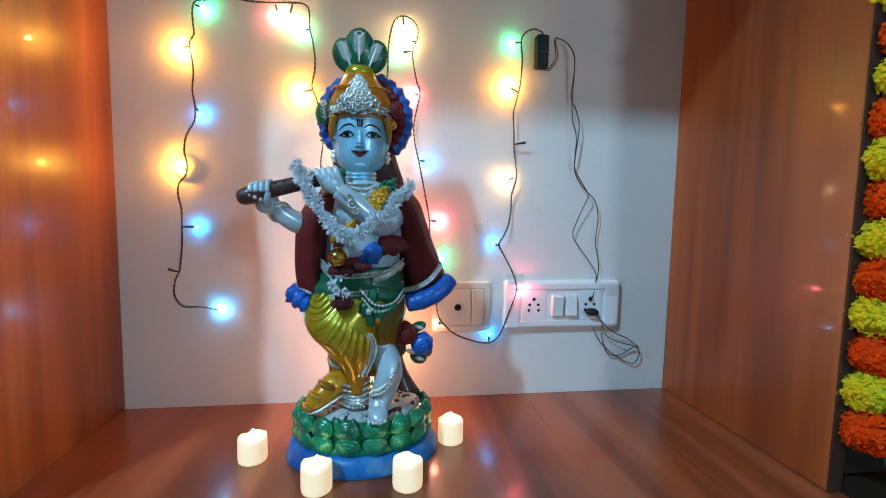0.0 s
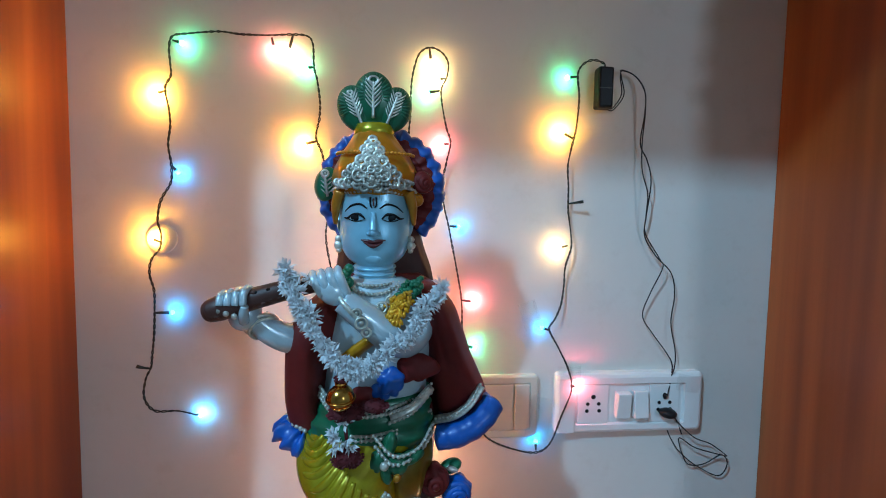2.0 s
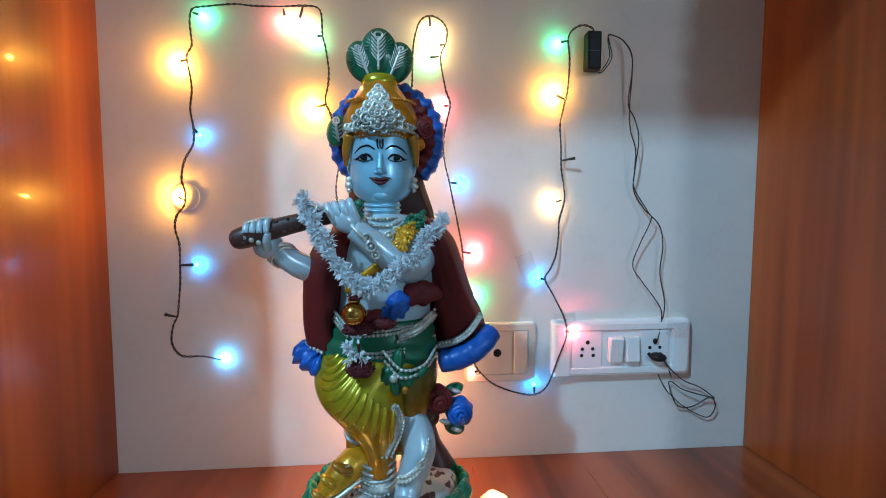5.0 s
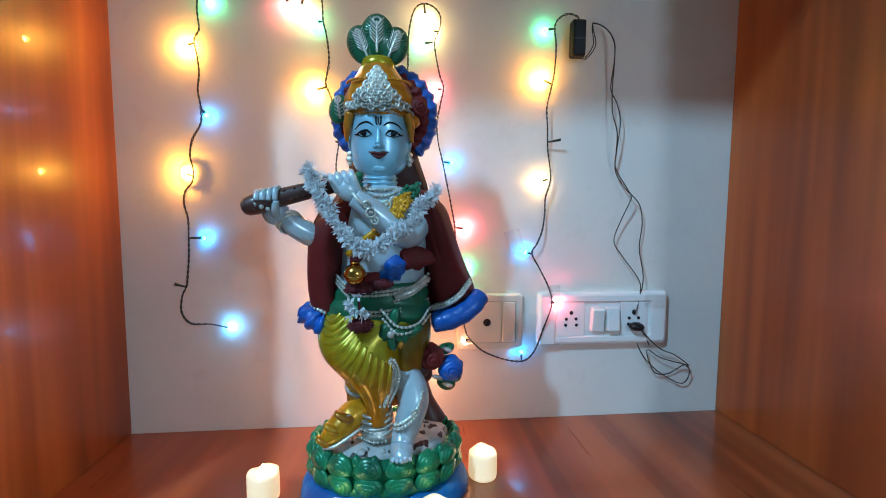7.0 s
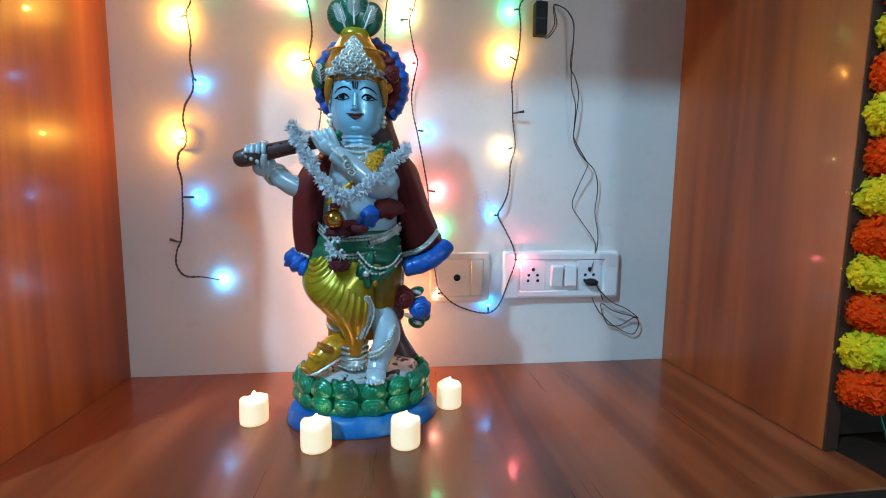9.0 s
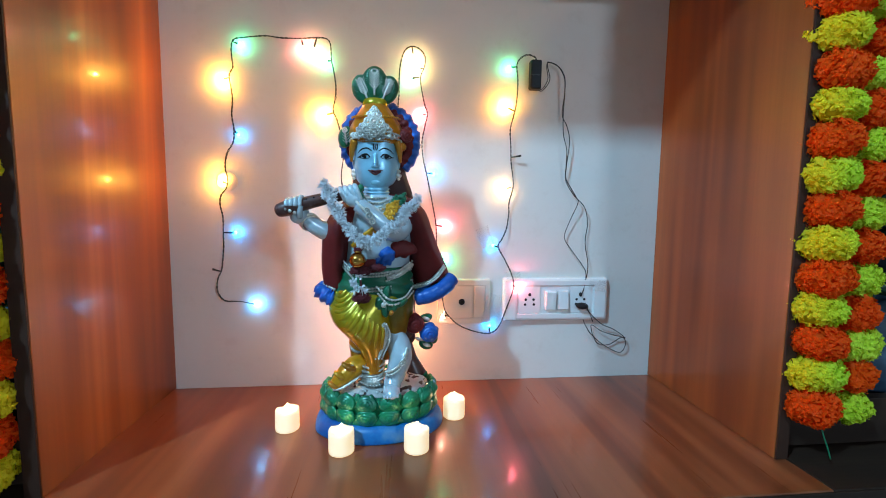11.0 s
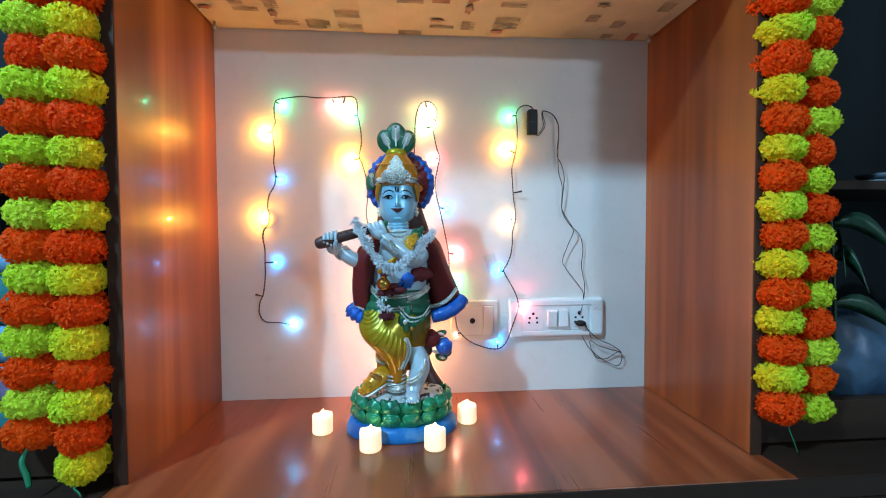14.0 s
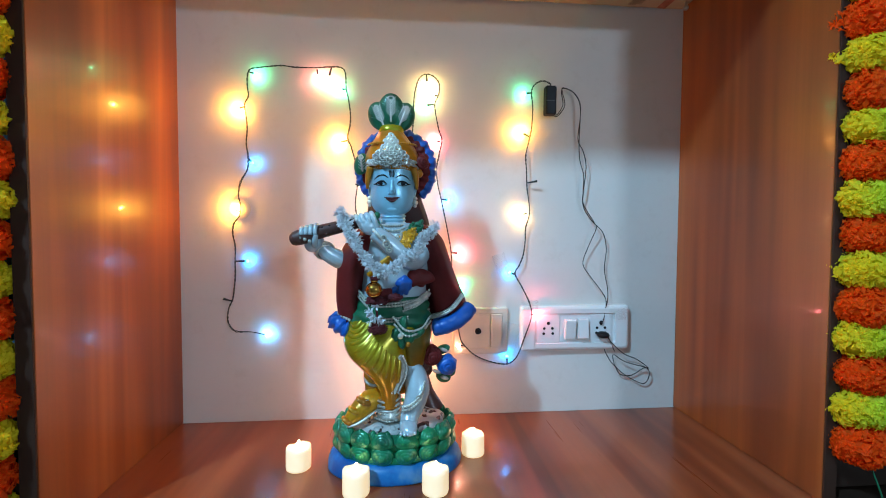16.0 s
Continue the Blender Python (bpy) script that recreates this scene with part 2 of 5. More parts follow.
unit_part("panel_edge", (NX0 - T, NX0, NY0 - 0.001, NY0 + 0.0015, 0.0005, 1.30), M_WOOD_DV, 0.0004, "dark front edge band")
unit_part("panel_edge", (NX1, NX1 + T, NY0 - 0.001, NY0 + 0.0015, 0.0005, 1.30), M_WOOD_DV, 0.0004, "dark front edge band")
unit_part("top_panel", (NX0 + 0.0005, NX1 - 0.0005, NY0 + 0.002, NY1 - 0.001, NZ + 0.002, NZ + 0.02), M_WOOD_X, 0.0008)
unit_part("fascia", (NX0 + 0.0005, NX1 - 0.0005, NY0, NY0 + 0.0018, NZ + 0.002, 1.30), M_WOOD_X, 0.0005)
unit_part("crown_board", (UL, UR, NY0 - 0.001, NY1 - 0.001, 1.302, 1.32), M_WOOD_X, 0.001)
for x0, x1 in ((UL, NX0 - T - 0.001), (NX1 + T + 0.001, UR)):
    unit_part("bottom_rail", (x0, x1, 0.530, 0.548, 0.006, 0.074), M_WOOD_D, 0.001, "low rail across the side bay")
    # The back panel's colour carries the shade of the bay.
    unit_part("bay_back", (x0, x1, NY1 - 0.012, NY1 - 0.002, 0.0005, 1.30), M_BAY, 0.0005, "bay back panel with shade in its near-black teal")
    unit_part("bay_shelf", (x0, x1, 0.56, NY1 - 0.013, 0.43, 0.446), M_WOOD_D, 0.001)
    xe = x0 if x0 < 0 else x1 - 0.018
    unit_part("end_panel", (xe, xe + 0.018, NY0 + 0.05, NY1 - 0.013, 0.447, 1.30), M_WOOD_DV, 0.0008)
edges_x = (UL, -0.62, 0.085, 0.803, 1.45, UR)
for a, b in zip(edges_x, edges_x[1:]):
    unit_part("drawer_front", (a + 0.003, b - 0.003, CF + 0.016, CF + 0.034, -0.24, CZ - 0.012), M_WOOD_D, 0.0015)
    unit_part("cupboard_door", (a + 0.003, b - 0.003, CF + 0.016, CF + 0.034, Z0 + 0.08, -0.246), M_WOOD_D, 0.0015)
unit_part("carcass", (UL + 0.002, UR - 0.002, CF + 0.036, NY1 - 0.002, Z0 + 0.001, CZ - 0.001), M_WOOD_DV, 0.001)

# ---- newspaper lining under the niche top ----
M_PAPER = varied("yellowed newsprint", (0.43, 0.325, 0.205), 0.85, scale=14, spread=0.12, bump=0.25)
M_INK = varied("grey newsprint columns", (0.27, 0.20, 0.13), 0.9, scale=120, spread=0.3)
M_PHOTO = varied("brown printed picture", (0.26, 0.13, 0.08), 0.85, scale=90, spread=0.5)
M_RED = varied("red printed block", (0.38, 0.13, 0.08), 0.85, scale=70, spread=0.4)


def newspaper(x0, x1, y0, y1, z, seed):
    r = random.Random(seed)
    bm = bmesh.new()
    nx, ny = 14, 8
    grid = [[bm.verts.new((x0 + (x1 - x0) * i / nx, y0 + (y1 - y0) * j / ny, z + 0.0006 * math.sin(i * 2.1 + j + seed))) for j in range(ny + 1)] for i in range(nx + 1)]
    for i in range(nx):
        for j in range(ny):
            bm.faces.new((grid[i][j], grid[i][j + 1], grid[i + 1][j + 1], grid[i + 1][j]))
    ext = bmesh.ops.extrude_face_region(bm, geom=bm.faces[:])
    bmesh.ops.translate(bm, verts=[g for g in ext["geom"] if isinstance(g, bmesh.types.BMVert)], vec=(0, 0, 0.0005))
    ob = thing("newspaper", bm, M_PAPER, at=((x0 + x1) / 2, (y0 + y1) / 2, z), label="yellowed newspaper sheet lining the niche top", category="newspaper", group="newspaper sheets")
    cols = 5
    w = (x1 - x0) / cols
    for c in range(cols):
        y = y0 + 0.008
        while y < y1 - 0.02:
            h = r.choice((0.012, 0.018, 0.026, 0.034))
            kind = r.random()
            xa, xb = x0 + c * w + 0.006, x0 + c * w + w * r.choice((0.55, 0.9, 0.9)) - 0.003
            yb = min(y + h, y1 - 0.006)
            zz = z - 0.0032
            if kind < 0.14:
                b2 = bmesh.new()
                xm = xa + (xb - xa) * r.uniform(0.3, 0.7)
                if r.random() < 0.4:
                    box(b2, xa, xm, y, yb, zz, zz + 0.0006)
                else:
                    ell(b2, ((xa + xm) / 2, (y + yb) / 2, zz + 0.0003), ((xm - xa) / 2, (yb - y) / 2, 0.0004), u=18, v=4, bumps=0.25, waves=r.choice((3, 5)))
                part("picture_block", b2, r.choice((M_PHOTO, M_PHOTO, M_RED)), ob)
            elif kind < 0.44:
                b2 = bmesh.new()
                yy = y
                while yy < yb:
                    box(b2, xa, xb - (r.random() < 0.2) * 0.01, yy, yy + 0.0013, zz, zz + 0.0006)
                    yy += 0.0034
                part("text_column", b2, M_INK, ob)
            elif kind < 0.47:
                b2 = bmesh.new()
                box(b2, xa, xb, y, y + 0.006, zz, zz + 0.0006)
                part("headline_bar", b2, M_PHOTO, ob)
            y = yb + r.choice((0.008, 0.014, 0.03))
    return ob


newspaper(NX0 + 0.004, 0.155, NY0 + 0.004, NY1 - 0.004, NZ - 0.0012, 1)
newspaper(0.149, 0.475, NY0 + 0.010, NY1 - 0.006, NZ - 0.0042, 2)
newspaper(0.470, NX1 - 0.004, NY0 + 0.006, NY1 - 0.003, NZ - 0.0012, 3)
for x in (NX0 + 0.014, NX1 - 0.014):
    bm = bmesh.new()
    ell(bm, (x, NY1 - 0.03, NZ - 0.012), (0.005, 0.005, 0.005))
    tube(bm, [(x, NY1 - 0.03, NZ - 0.012), (x, NY1 - 0.03, NZ + 0.001)], 0.0025, per=1)
    thing("shelf_pin", bm, M_STEEL, at=(x, NY1 - 0.03, NZ - 0.012), label="small steel shelf pin in the niche corner", category="shelf pin", group="shelf pins")

# ---- switch plates ----
WY = NY1                                   # wall face
plate = thing("switch_plate", at=(0.573, WY, 0.121), label="white modular switch plate with two sockets and switches", category="switch plate")


def frame_mesh(x0, x1, z0, z1, ix0, ix1, iz0, iz1, y_out, y_in, bev):
    """A plate with a sunken middle."""
    bm = bmesh.new()
    def loop(a, b, c, d, y, r, n=5):
        pts = []
        for cx, cz, s in ((b - r, d - r, 0), (a + r, d - r, 90), (a + r, c + r, 180), (b - r, c + r, 270)):
            for k in range(n):
                t = radians(s + 90 * k / (n - 1))
                pts.append(Vector((cx + r * math.cos(t), y, cz + r * math.sin(t))))
        return pts
    rings = [loop(x0, x1, z0, z1, WY, 0.006), loop(x0, x1, z0, z1, y_out + bev, 0.006), loop(x0 + bev * 0.4, x1 - bev * 0.4, z0 + bev * 0.4, z1 - bev * 0.4, y_out + bev * 0.3, 0.006),
             loop(x0 + bev, x1 - bev, z0 + bev, z1 - bev, y_out, 0.005), loop(ix0, ix1, iz0, iz1, y_out, 0.002), loop(ix0 + 0.002, ix1 - 0.002, iz0 + 0.002, iz1 - 0.002, y_in, 0.002)]
    skin(bm, rings, 0, caps=True)
    for f in bm.faces:
        f.smooth = False
    return bm


part("frame", frame_mesh(0.462, 0.680, 0.1235, 0.2105, 0.490, 0.652, 0.137, 0.196, WY - 0.014, WY - 0.010, 0.006), M_WHITE, plate)
bm = bmesh.new(); box(bm, 0.4645, 0.488, WY - 0.0165, WY - 0.0135, 0.127, 0.205, 0.0012)
part("blank_module", bm, M_WHITE, plate)
for cx in (0.516, 0.622):
    bm = bmesh.new(); box(bm, cx - 0.0225, cx + 0.0225, WY - 0.0125, WY - 0.0095, 0.1385, 0.1935, 0.001)
    sock = part("socket", bm, M_WHITE, plate)
    for dx, dz, r in ((0, 0.011, 0.0032), (-0.008, 0.001, 0.0026), (0.008, 0.001, 0.0026), (-0.009, -0.009, 0.0026), (0.009, -0.009, 0.0026)):
        b2 = bmesh.new()
        rings = [ring_points(Vector((cx + dx, WY - 0.0095, 0.166 + dz)), Vector((k, 0, 0)), Vector((0, 0, k)), 14) for k in (r,)]
        rings.append([p + Vector((0, -0.0034, 0)) for p in rings[0]])
        skin(b2, rings)
        part("pin_hole", b2, M_BLACK, sock, "dark round pin hole")
for cx, tilt in ((0.5585, 7), (0.584, -7)):
    bm = bmesh.new()
    box(bm, -0.0105, 0.0105, -0.008, 0.003, -0.019, 0.019, 0.0015)
    bmesh.ops.transform(bm, matrix=pose(cx, WY - 0.012, 0.166, tilt, 0, 0), verts=bm.verts[:])
    part("rocker_switch", bm, M_WHITE, plate)

tvp = thing("antenna_socket", at=(0.385, WY, 0.118), label="aged cream wall plate with a round antenna socket", category="wall plate")
part("frame", frame_mesh(0.331, 0.438, 0.118, 0.208, 0.342, 0.427, 0.129, 0.197, WY - 0.008, WY - 0.006, 0.003), M_CREAM, tvp)
bm = bmesh.new(); box(bm, 0.344, 0.402, WY - 0.0085, WY - 0.0055, 0.131, 0.195, 0.0008)
part("cover", bm, M_CREAM, tvp)
bm = bmesh.new(); box(bm, 0.404, 0.425, WY - 0.0095, WY - 0.0055, 0.131, 0.195, 0.0012)
part("blank_module", bm, M_CREAM, tvp)
bm = bmesh.new()
torus(bm, (0.379, WY - 0.009, 0.163), 0.0048, 0.0014, turn=(90, 0, 0))
part("socket_ring", bm, M_BLACK, tvp)
bm = bmesh.new(); ell(bm, (0.379, WY - 0.0085, 0.163), (0.004, 0.0018, 0.004))
part("socket_core", bm, M_BLACK, tvp)

# ---- the string of small lamps ----
lights = thing("string_lights", at=(0.25, WY - 0.012, 0.64), label="coloured fairy lights on dark twisted wire taped to the wall", category="string lights")


def wire_line(text, y=WY - 0.010, sag=0.0):
    """Wire along the wall; sag bows it away from the wall between its ends."""
    pts, ends = [], text.split()
    for i, p in enumerate(ends):
        a, b = p.split(",")
        a, b = int(a), int(b)
        over = 0.011 if 445 < a < 500 and 112 < b < 216 else 0.006 if 330 < a < 440 and 112 < b < 212 else 0.0    # across the wall plates
        pts.append(Vector((a / 1000, y - over + 0.004 * math.sin(i * 1.7) - sag * math.sin(math.pi * i / (len(ends) - 1)), b / 1000)))
    return pts


def twisted(name, text, sag=0.0, pitch=0.016, gap=0.0008, r=0.0008, mat=M_WIRE, parent=lights):
    line = smooth_line(wire_line(text, sag=sag), 8)
    dist, out = 0.0, ([], [])
    for i, p in enumerate(line):
        d = (line[min(i + 1, len(line) - 1)] - line[max(i - 1, 0)]).normalized()
        s = d.cross(Vector((0, 1, 0))).normalized()
        u = d.cross(s)
        if i:
            dist += (p - line[i - 1]).length
        g = gap * (1 + 0.9 * noise.noise(p * 45))
        for k in (0, 1):
            t = 2 * math.pi * dist / pitch + math.pi * k
            out[k].append(p + (s * math.cos(t) + u * math.sin(t)) * g)
    for strand in out:
        bm = bmesh.new()
        tube(bm, strand, r, n=6, per=1)
        part(name, bm, mat, parent)


twisted("wire", "-18,164 -43,168 -68,171 -79,189 -80,211 -74,226 -69,241 -66,271 -68,297 -67,326 -69,348 -68,366 -60,380 -56,398 -58,416 -56,441 -45,463 -41,484 -44,509 -44,534 -45,555 -46,577 -40,593 -43,610 -42,627 -36,639 -22,645 15,651 43,647 77,647 106,652 123,651 131,639 132,612 135,597 139,569 139,547 134,525 140,508 148,482")
twisted("wire", "148,482 152,440 150,400 158,360 170,300 166,240 163,180 160,150 166,118 202,85 256,104 240,150 205,180 220,300 240,430 250,510 254,555", 0.05)
twisted("wire", "254,555 255,595 258,616 265,635 278,645 293,641 302,626 301,608 294,589 301,546 307,524 303,501 298,472 300,442 306,415 312,389 320,351 326,312 328,258 334,219 343,155 352,137")
twisted("wire", "352,137 372,118 404,104 435,100 453,116 468,153 479,193 478,217 465,246 450,273 456,289 465,309 470,337 469,360 475,387 476,407 472,438 469,468 467,498 474,525 479,552 479,589 477,619 486,635 499,640 512,634 513,628")

YEL, WARM, GRN, BLU, PNK, COOL = (1.0, 0.42, 0.06), (1.0, 0.62, 0.24), (0.05, 1.0, 0.46), (0.005, 0.38, 1.0), (1.0, 0.16, 0.18), (0.07, 0.50, 1.0)
POWER = 2.7
BULBS = {"amber": (YEL, 590), "warm": (WARM, 150), "peach": ((1.0, 0.36, 0.24), 290), "coral": ((1.0, 0.42, 0.20), 300), "green": (GRN, 72), "blue": (BLU, 58), "pink": (PNK, 160), "cool": (COOL, 80)}
M_BULB = {k: material(k + " lamp bulb", c, 0.3, emit=c, power=p * POWER) for k, (c, p) in BULBS.items()}


def bulb(colour, x, z, sx, sz, out=0.022):
    """A small bulb at x, z on a stalk from the wire at sx, sz."""
    at, root = Vector((x, WY - out, z)), Vector((sx, WY - max(0.010, out - 0.004), sz))
    d = (at - root).normalized()
    bm = bmesh.new()
    tube(bm, [root, root + d * 0.004, at - d * 0.002], [0.0011, 0.0016, 0.0022], n=7, per=2)
    stalk = part("lamp_holder", bm, M_WIRE, lights)
    bm = bmesh.new()
    bmesh.ops.create_icosphere(bm, subdivisions=1, radius=0.0034, matrix=Matrix.Translation(at))
    part("bulb", bm, M_BULB[colour], stalk, colour + " glowing bulb", smooth=True)


for row in (("green", -28, 634, -38, 636), ("amber", -60, 572, -46, 575), ("pink", 82, 634, 80, 646), ("warm", 100, 632, 106, 650), ("green", 122, 612, 132, 612),
            ("amber", 118, 516, 136, 520), ("blue", -36, 476, -42, 484), ("amber", -68, 392, -58, 388), ("blue", -46, 298, -66, 298), ("cool", -14, 163, -20, 164),
            ("warm", 280, 628, 278, 644), ("warm", 290, 606, 300, 606), ("green", 276, 588, 292, 590), ("pink", 296, 522, 305, 522), ("blue", 320, 413, 308, 414),
            ("pink", 342, 312, 327, 314), ("green", 345, 248, 329, 252), ("peach", 342, 134, 350, 137), ("blue", 436, 113, 436, 101), ("green", 464, 616, 477, 617),
            ("amber", 460, 543, 474, 535), ("warm", 461, 386, 472, 390), ("blue", 440, 275, 450, 272), ("pink", 488, 196, 479, 196), ("warm", 162, 432, 152, 436), ("peach", 172, 336, 160, 340), ("amber", 178, 258, 167, 262), ("peach", 172, 152, 161, 154), ("amber", 214, 212, 207, 200), ("pink", 236, 312, 222, 312), ("warm", 250, 446, 242, 442), ("coral", 262, 98, 256, 104), ("coral", 206, 76, 202, 85)):
    c, x, z, sx, sz = row
    free = 155 < x < 270 and z < 500
    bulb(c, x / 1000, z / 1000, sx / 1000, sz / 1000, out=0.05 if free else 0.0215 if (x, z) == (488, 196) else 0.0068 if c in ("amber", "warm", "cool") else 0.0076)
for sx, sz, x, z in ((-74, 226, -86, 231), (470, 447, 489, 450)):
    bm = bmesh.new()
    tube(bm, [(sx / 1000, WY - 0.010, sz / 1000), ((sx + x) / 2000, WY - 0.014, (sz + z) / 2000), (x / 1000, WY - 0.016, z / 1000)], [0.0012, 0.0017, 0.0024], n=7, per=3)
    part("lamp_holder", bm, M_WIRE, lights, "empty lamp holder")

M_TAPE = material("clear sticky tape", (0.9, 0.9, 0.9), 0.1)
_t, _n, _l, _b = nodes_of(M_TAPE)
_gl, _tr, _mx = _n.new("ShaderNodeBsdfGlossy"), _n.new("ShaderNodeBsdfTransparent"), _n.new("ShaderNodeMixShader")
_gl.inputs["Roughness"].default_value, _mx.inputs[0].default_value = 0.2, 0.07
_l.new(_tr.outputs[0], _mx.inputs[1])
_l.new(_gl.outputs[0], _mx.inputs[2])
_l.new(_mx.outputs[0], _n["Material Output"].inputs["Surface"])


def tape(x, z, w, h, turn, lift, seed):
    """A strip of clear tape laid over the wire, wrinkled and bowed off the wall."""
    bm, nx, nz = bmesh.new(), 14, 8
    rot = Matrix.Rotation(radians(turn), 3, "Y")
    rows = []
    for back in (0.0, 0.0003):
        rows.append([[bm.verts.new(Vector((x, WY - lift, z)) + rot @ Vector(((i / nx - 0.5) * w, back - 0.004 * math.sin(math.pi * i / nx) - 0.0012 * noise.noise(Vector((i * 0.5, j * 0.5, seed))), (j / nz - 0.5) * h))) for j in range(nz + 1)] for i in range(nx + 1)])
    for g in rows:
        for i in range(nx):
            for j in range(nz):
                bm.faces.new((g[i][j], g[i + 1][j], g[i + 1][j + 1], g[i][j + 1])).smooth = True
    return thing("clear_tape", bm, M_TAPE, at=(x, WY - lift, z), label="clear sticky tape strip that holds the wire", category="sticky tape", group="tape strips")


tape(0.440, 0.148, 0.034, 0.062, 12, 0.012, 1.0)
tape(0.424, 0.292, 0.026, 0.040, -20, 0.003, 4.0)
tape(0.477, 0.214, 0.034, 0.020, 0, 0.019, 7.0)
tape(0.655, 0.196, 0.036, 0.024, 8, 0.016, 9.0)

bm = bmesh.new()
rr = [ring_points(Vector((-0.060, WY - d, 0.392)), Vector((k, 0, 0)), Vector((0, 0, k)), 22) for d, k in ((0.0, 0.019), (0.0015, 0.019), (0.002, 0.018))]
skin(bm, rr)
thing("wall_patch", bm, M_CREAM, at=(-0.060, WY, 0.392), label="round pale sticker on the wall", category="sticker")

adapter = thing("light_controller", at=(0.5125, WY - 0.010, 0.602), label="black plastic controller box of the fairy lights", category="controller box")
bm = bmesh.new(); box(bm, 0.502, 0.523, WY - 0.022, WY - 0.004, 0.575, 0.629, 0.003)
part("housing", bm, M_BLACK, adapter)
bm = bmesh.new(); box(bm, 0.5035, 0.5215, WY - 0.0225, WY - 0.0035, 0.6, 0.6012)
part("seam", bm, M_WIRE, adapter)

cord = thing("power_cord", at=(0.622, WY - 0.012, 0.165), label="thin black two-core cord with a small plug", category="power cord")


def cord_strand(text, y=WY - 0.011, amp=0.004):
    pts = wire_line(text, y)
    bm = bmesh.new()
    tube(bm, pts, 0.00085, n=6, per=7)
    part("strand", bm, M_WIRE2, cord)


cord_strand("518,576 530,576 542,595 536,618 539,629 560,622 571,600 572,570 571,532 581,509 585,479 582,432 584,404 599,377 621,353 631,321 629,281 634,240 632,212 624,191 621,177")
cord_strand("518,577 528,578 537,595 533,617 539,627 558,621 569,599 571,570 572,532 573,494 579,463 580,432 583,408 603,373 606,361 593,325 584,293 596,269 618,241 632,220 629,191 622,177", WY - 0.014)
cord_strand("622,177 624,171 632,160 650,120 640,141 632,125 640,104 651,91 678,69 714,52 723,72 716,85 691,69 664,73 650,95", WY - 0.010)
cord_strand("650,95 650,112 672,99 712,88 722,85 698,102 667,116 640,141 630,160 626,168", WY - 0.013)
bm = bmesh.new()
ell(bm, (0.623, WY - 0.020, 0.1545), (0.0125, 0.011, 0.0068), 0, (0, 4, 0), 16, 10)
tube(bm, [(0.614, WY - 0.018, 0.155), (0.614, WY - 0.011, 0.155)], 0.002, per=1)
tube(bm, [(0.632, WY - 0.018, 0.155), (0.632, WY - 0.011, 0.155)], 0.002, per=1)
part("plug", bm, M_BLACK, cord, "small black moulded plug")
bm = bmesh.new()
ell(bm, (0.6215, WY - 0.014, 0.177), (0.0032, 0.0032, 0.0045))
part("knot", bm, M_BLACK, cord)

# ---- tea lights ----
M_CANDLE = material("glowing candle wax", (0.9, 0.82, 0.62), 0.45, emit=(1.0, 0.72, 0.36), power=0.64)
M_FLAME = material("glowing flame tip", (1.0, 0.85, 0.6), 0.4, emit=(1.0, 0.74, 0.38), power=9.0)
_t, _n, _l, _b = nodes_of(M_CANDLE)
_l.new(ramp(M_CANDLE, noise_node(M_CANDLE, 40, 3), [(0.3, (1.0, 0.66, 0.30)), (0.7, (1.0, 0.78, 0.44))]), _b.inputs["Emission Color"])


def candle(x, y, turn):
    ob = thing("tea_light", at=(x, y, 0), label="lit cream plastic tea light on the shelf", category="tea light", group="tea lights round the statue")
    bm = bmesh.new()
    rows = [(0.0165, 0.0), (0.0178, 0.001), (0.0182, 0.004), (0.0180, 0.028), (0.0178, 0.0312), (0.0168, 0.0324), (0.0145, 0.0318), (0.0125, 0.0302), (0.006, 0.0295)]
    dips = [0.0014 * math.sin(2 * a + turn) + 0.0009 * math.sin(5 * a) for a in (2 * math.pi * i / 28 for i in range(28))]
    rings = []
    for r, z in rows:
        k = max(0.0, (z - 0.025) / 0.007) if z > 0.025 else 0
        rings.append([Vector((x + r * math.cos(2 * math.pi * i / 28), y + r * math.sin(2 * math.pi * i / 28), z + dips[i] * min(k, 1))) for i in range(28)])
    skin(bm, rings)
    part("wax_body", bm, M_CANDLE, ob)
    bm = bmesh.new()
    loft(bm, dense([(x, y, 0.0295, 0.004, 0.004), (x, y, 0.033, 0.0052, 0.0048), (x, y, 0.037, 0.0036, 0.0034), (x + 0.0008, y, 0.0420, 0.0008, 0.0008)], 4), 0, 12)
    part("flame", bm, M_FLAME, ob, "plastic flame tip")


for x, y, a in ((0.081, 0.652, 0.4), (0.173, 0.581, 1.9), (0.280, 0.577, 3.1), (0.347, 0.673, 5.0)):
    candle(x, y, a)

# ---- the statue: one painted plaster figure on a lotus base ----
def paint(name, colour, rough=0.36, metal=0.15, spread=0.2, scale=55):
    return varied(name, colour, rough, metal, scale=scale, spread=spread, bump=0.12, coat=0.25)


M_SKIN = paint("pearl blue paint", (0.27, 0.55, 0.70), 0.33, 0.30, 0.12)
M_PEARL = paint("pale pearl paint", (0.54, 0.66, 0.72), 0.27, 0.28, 0.14)


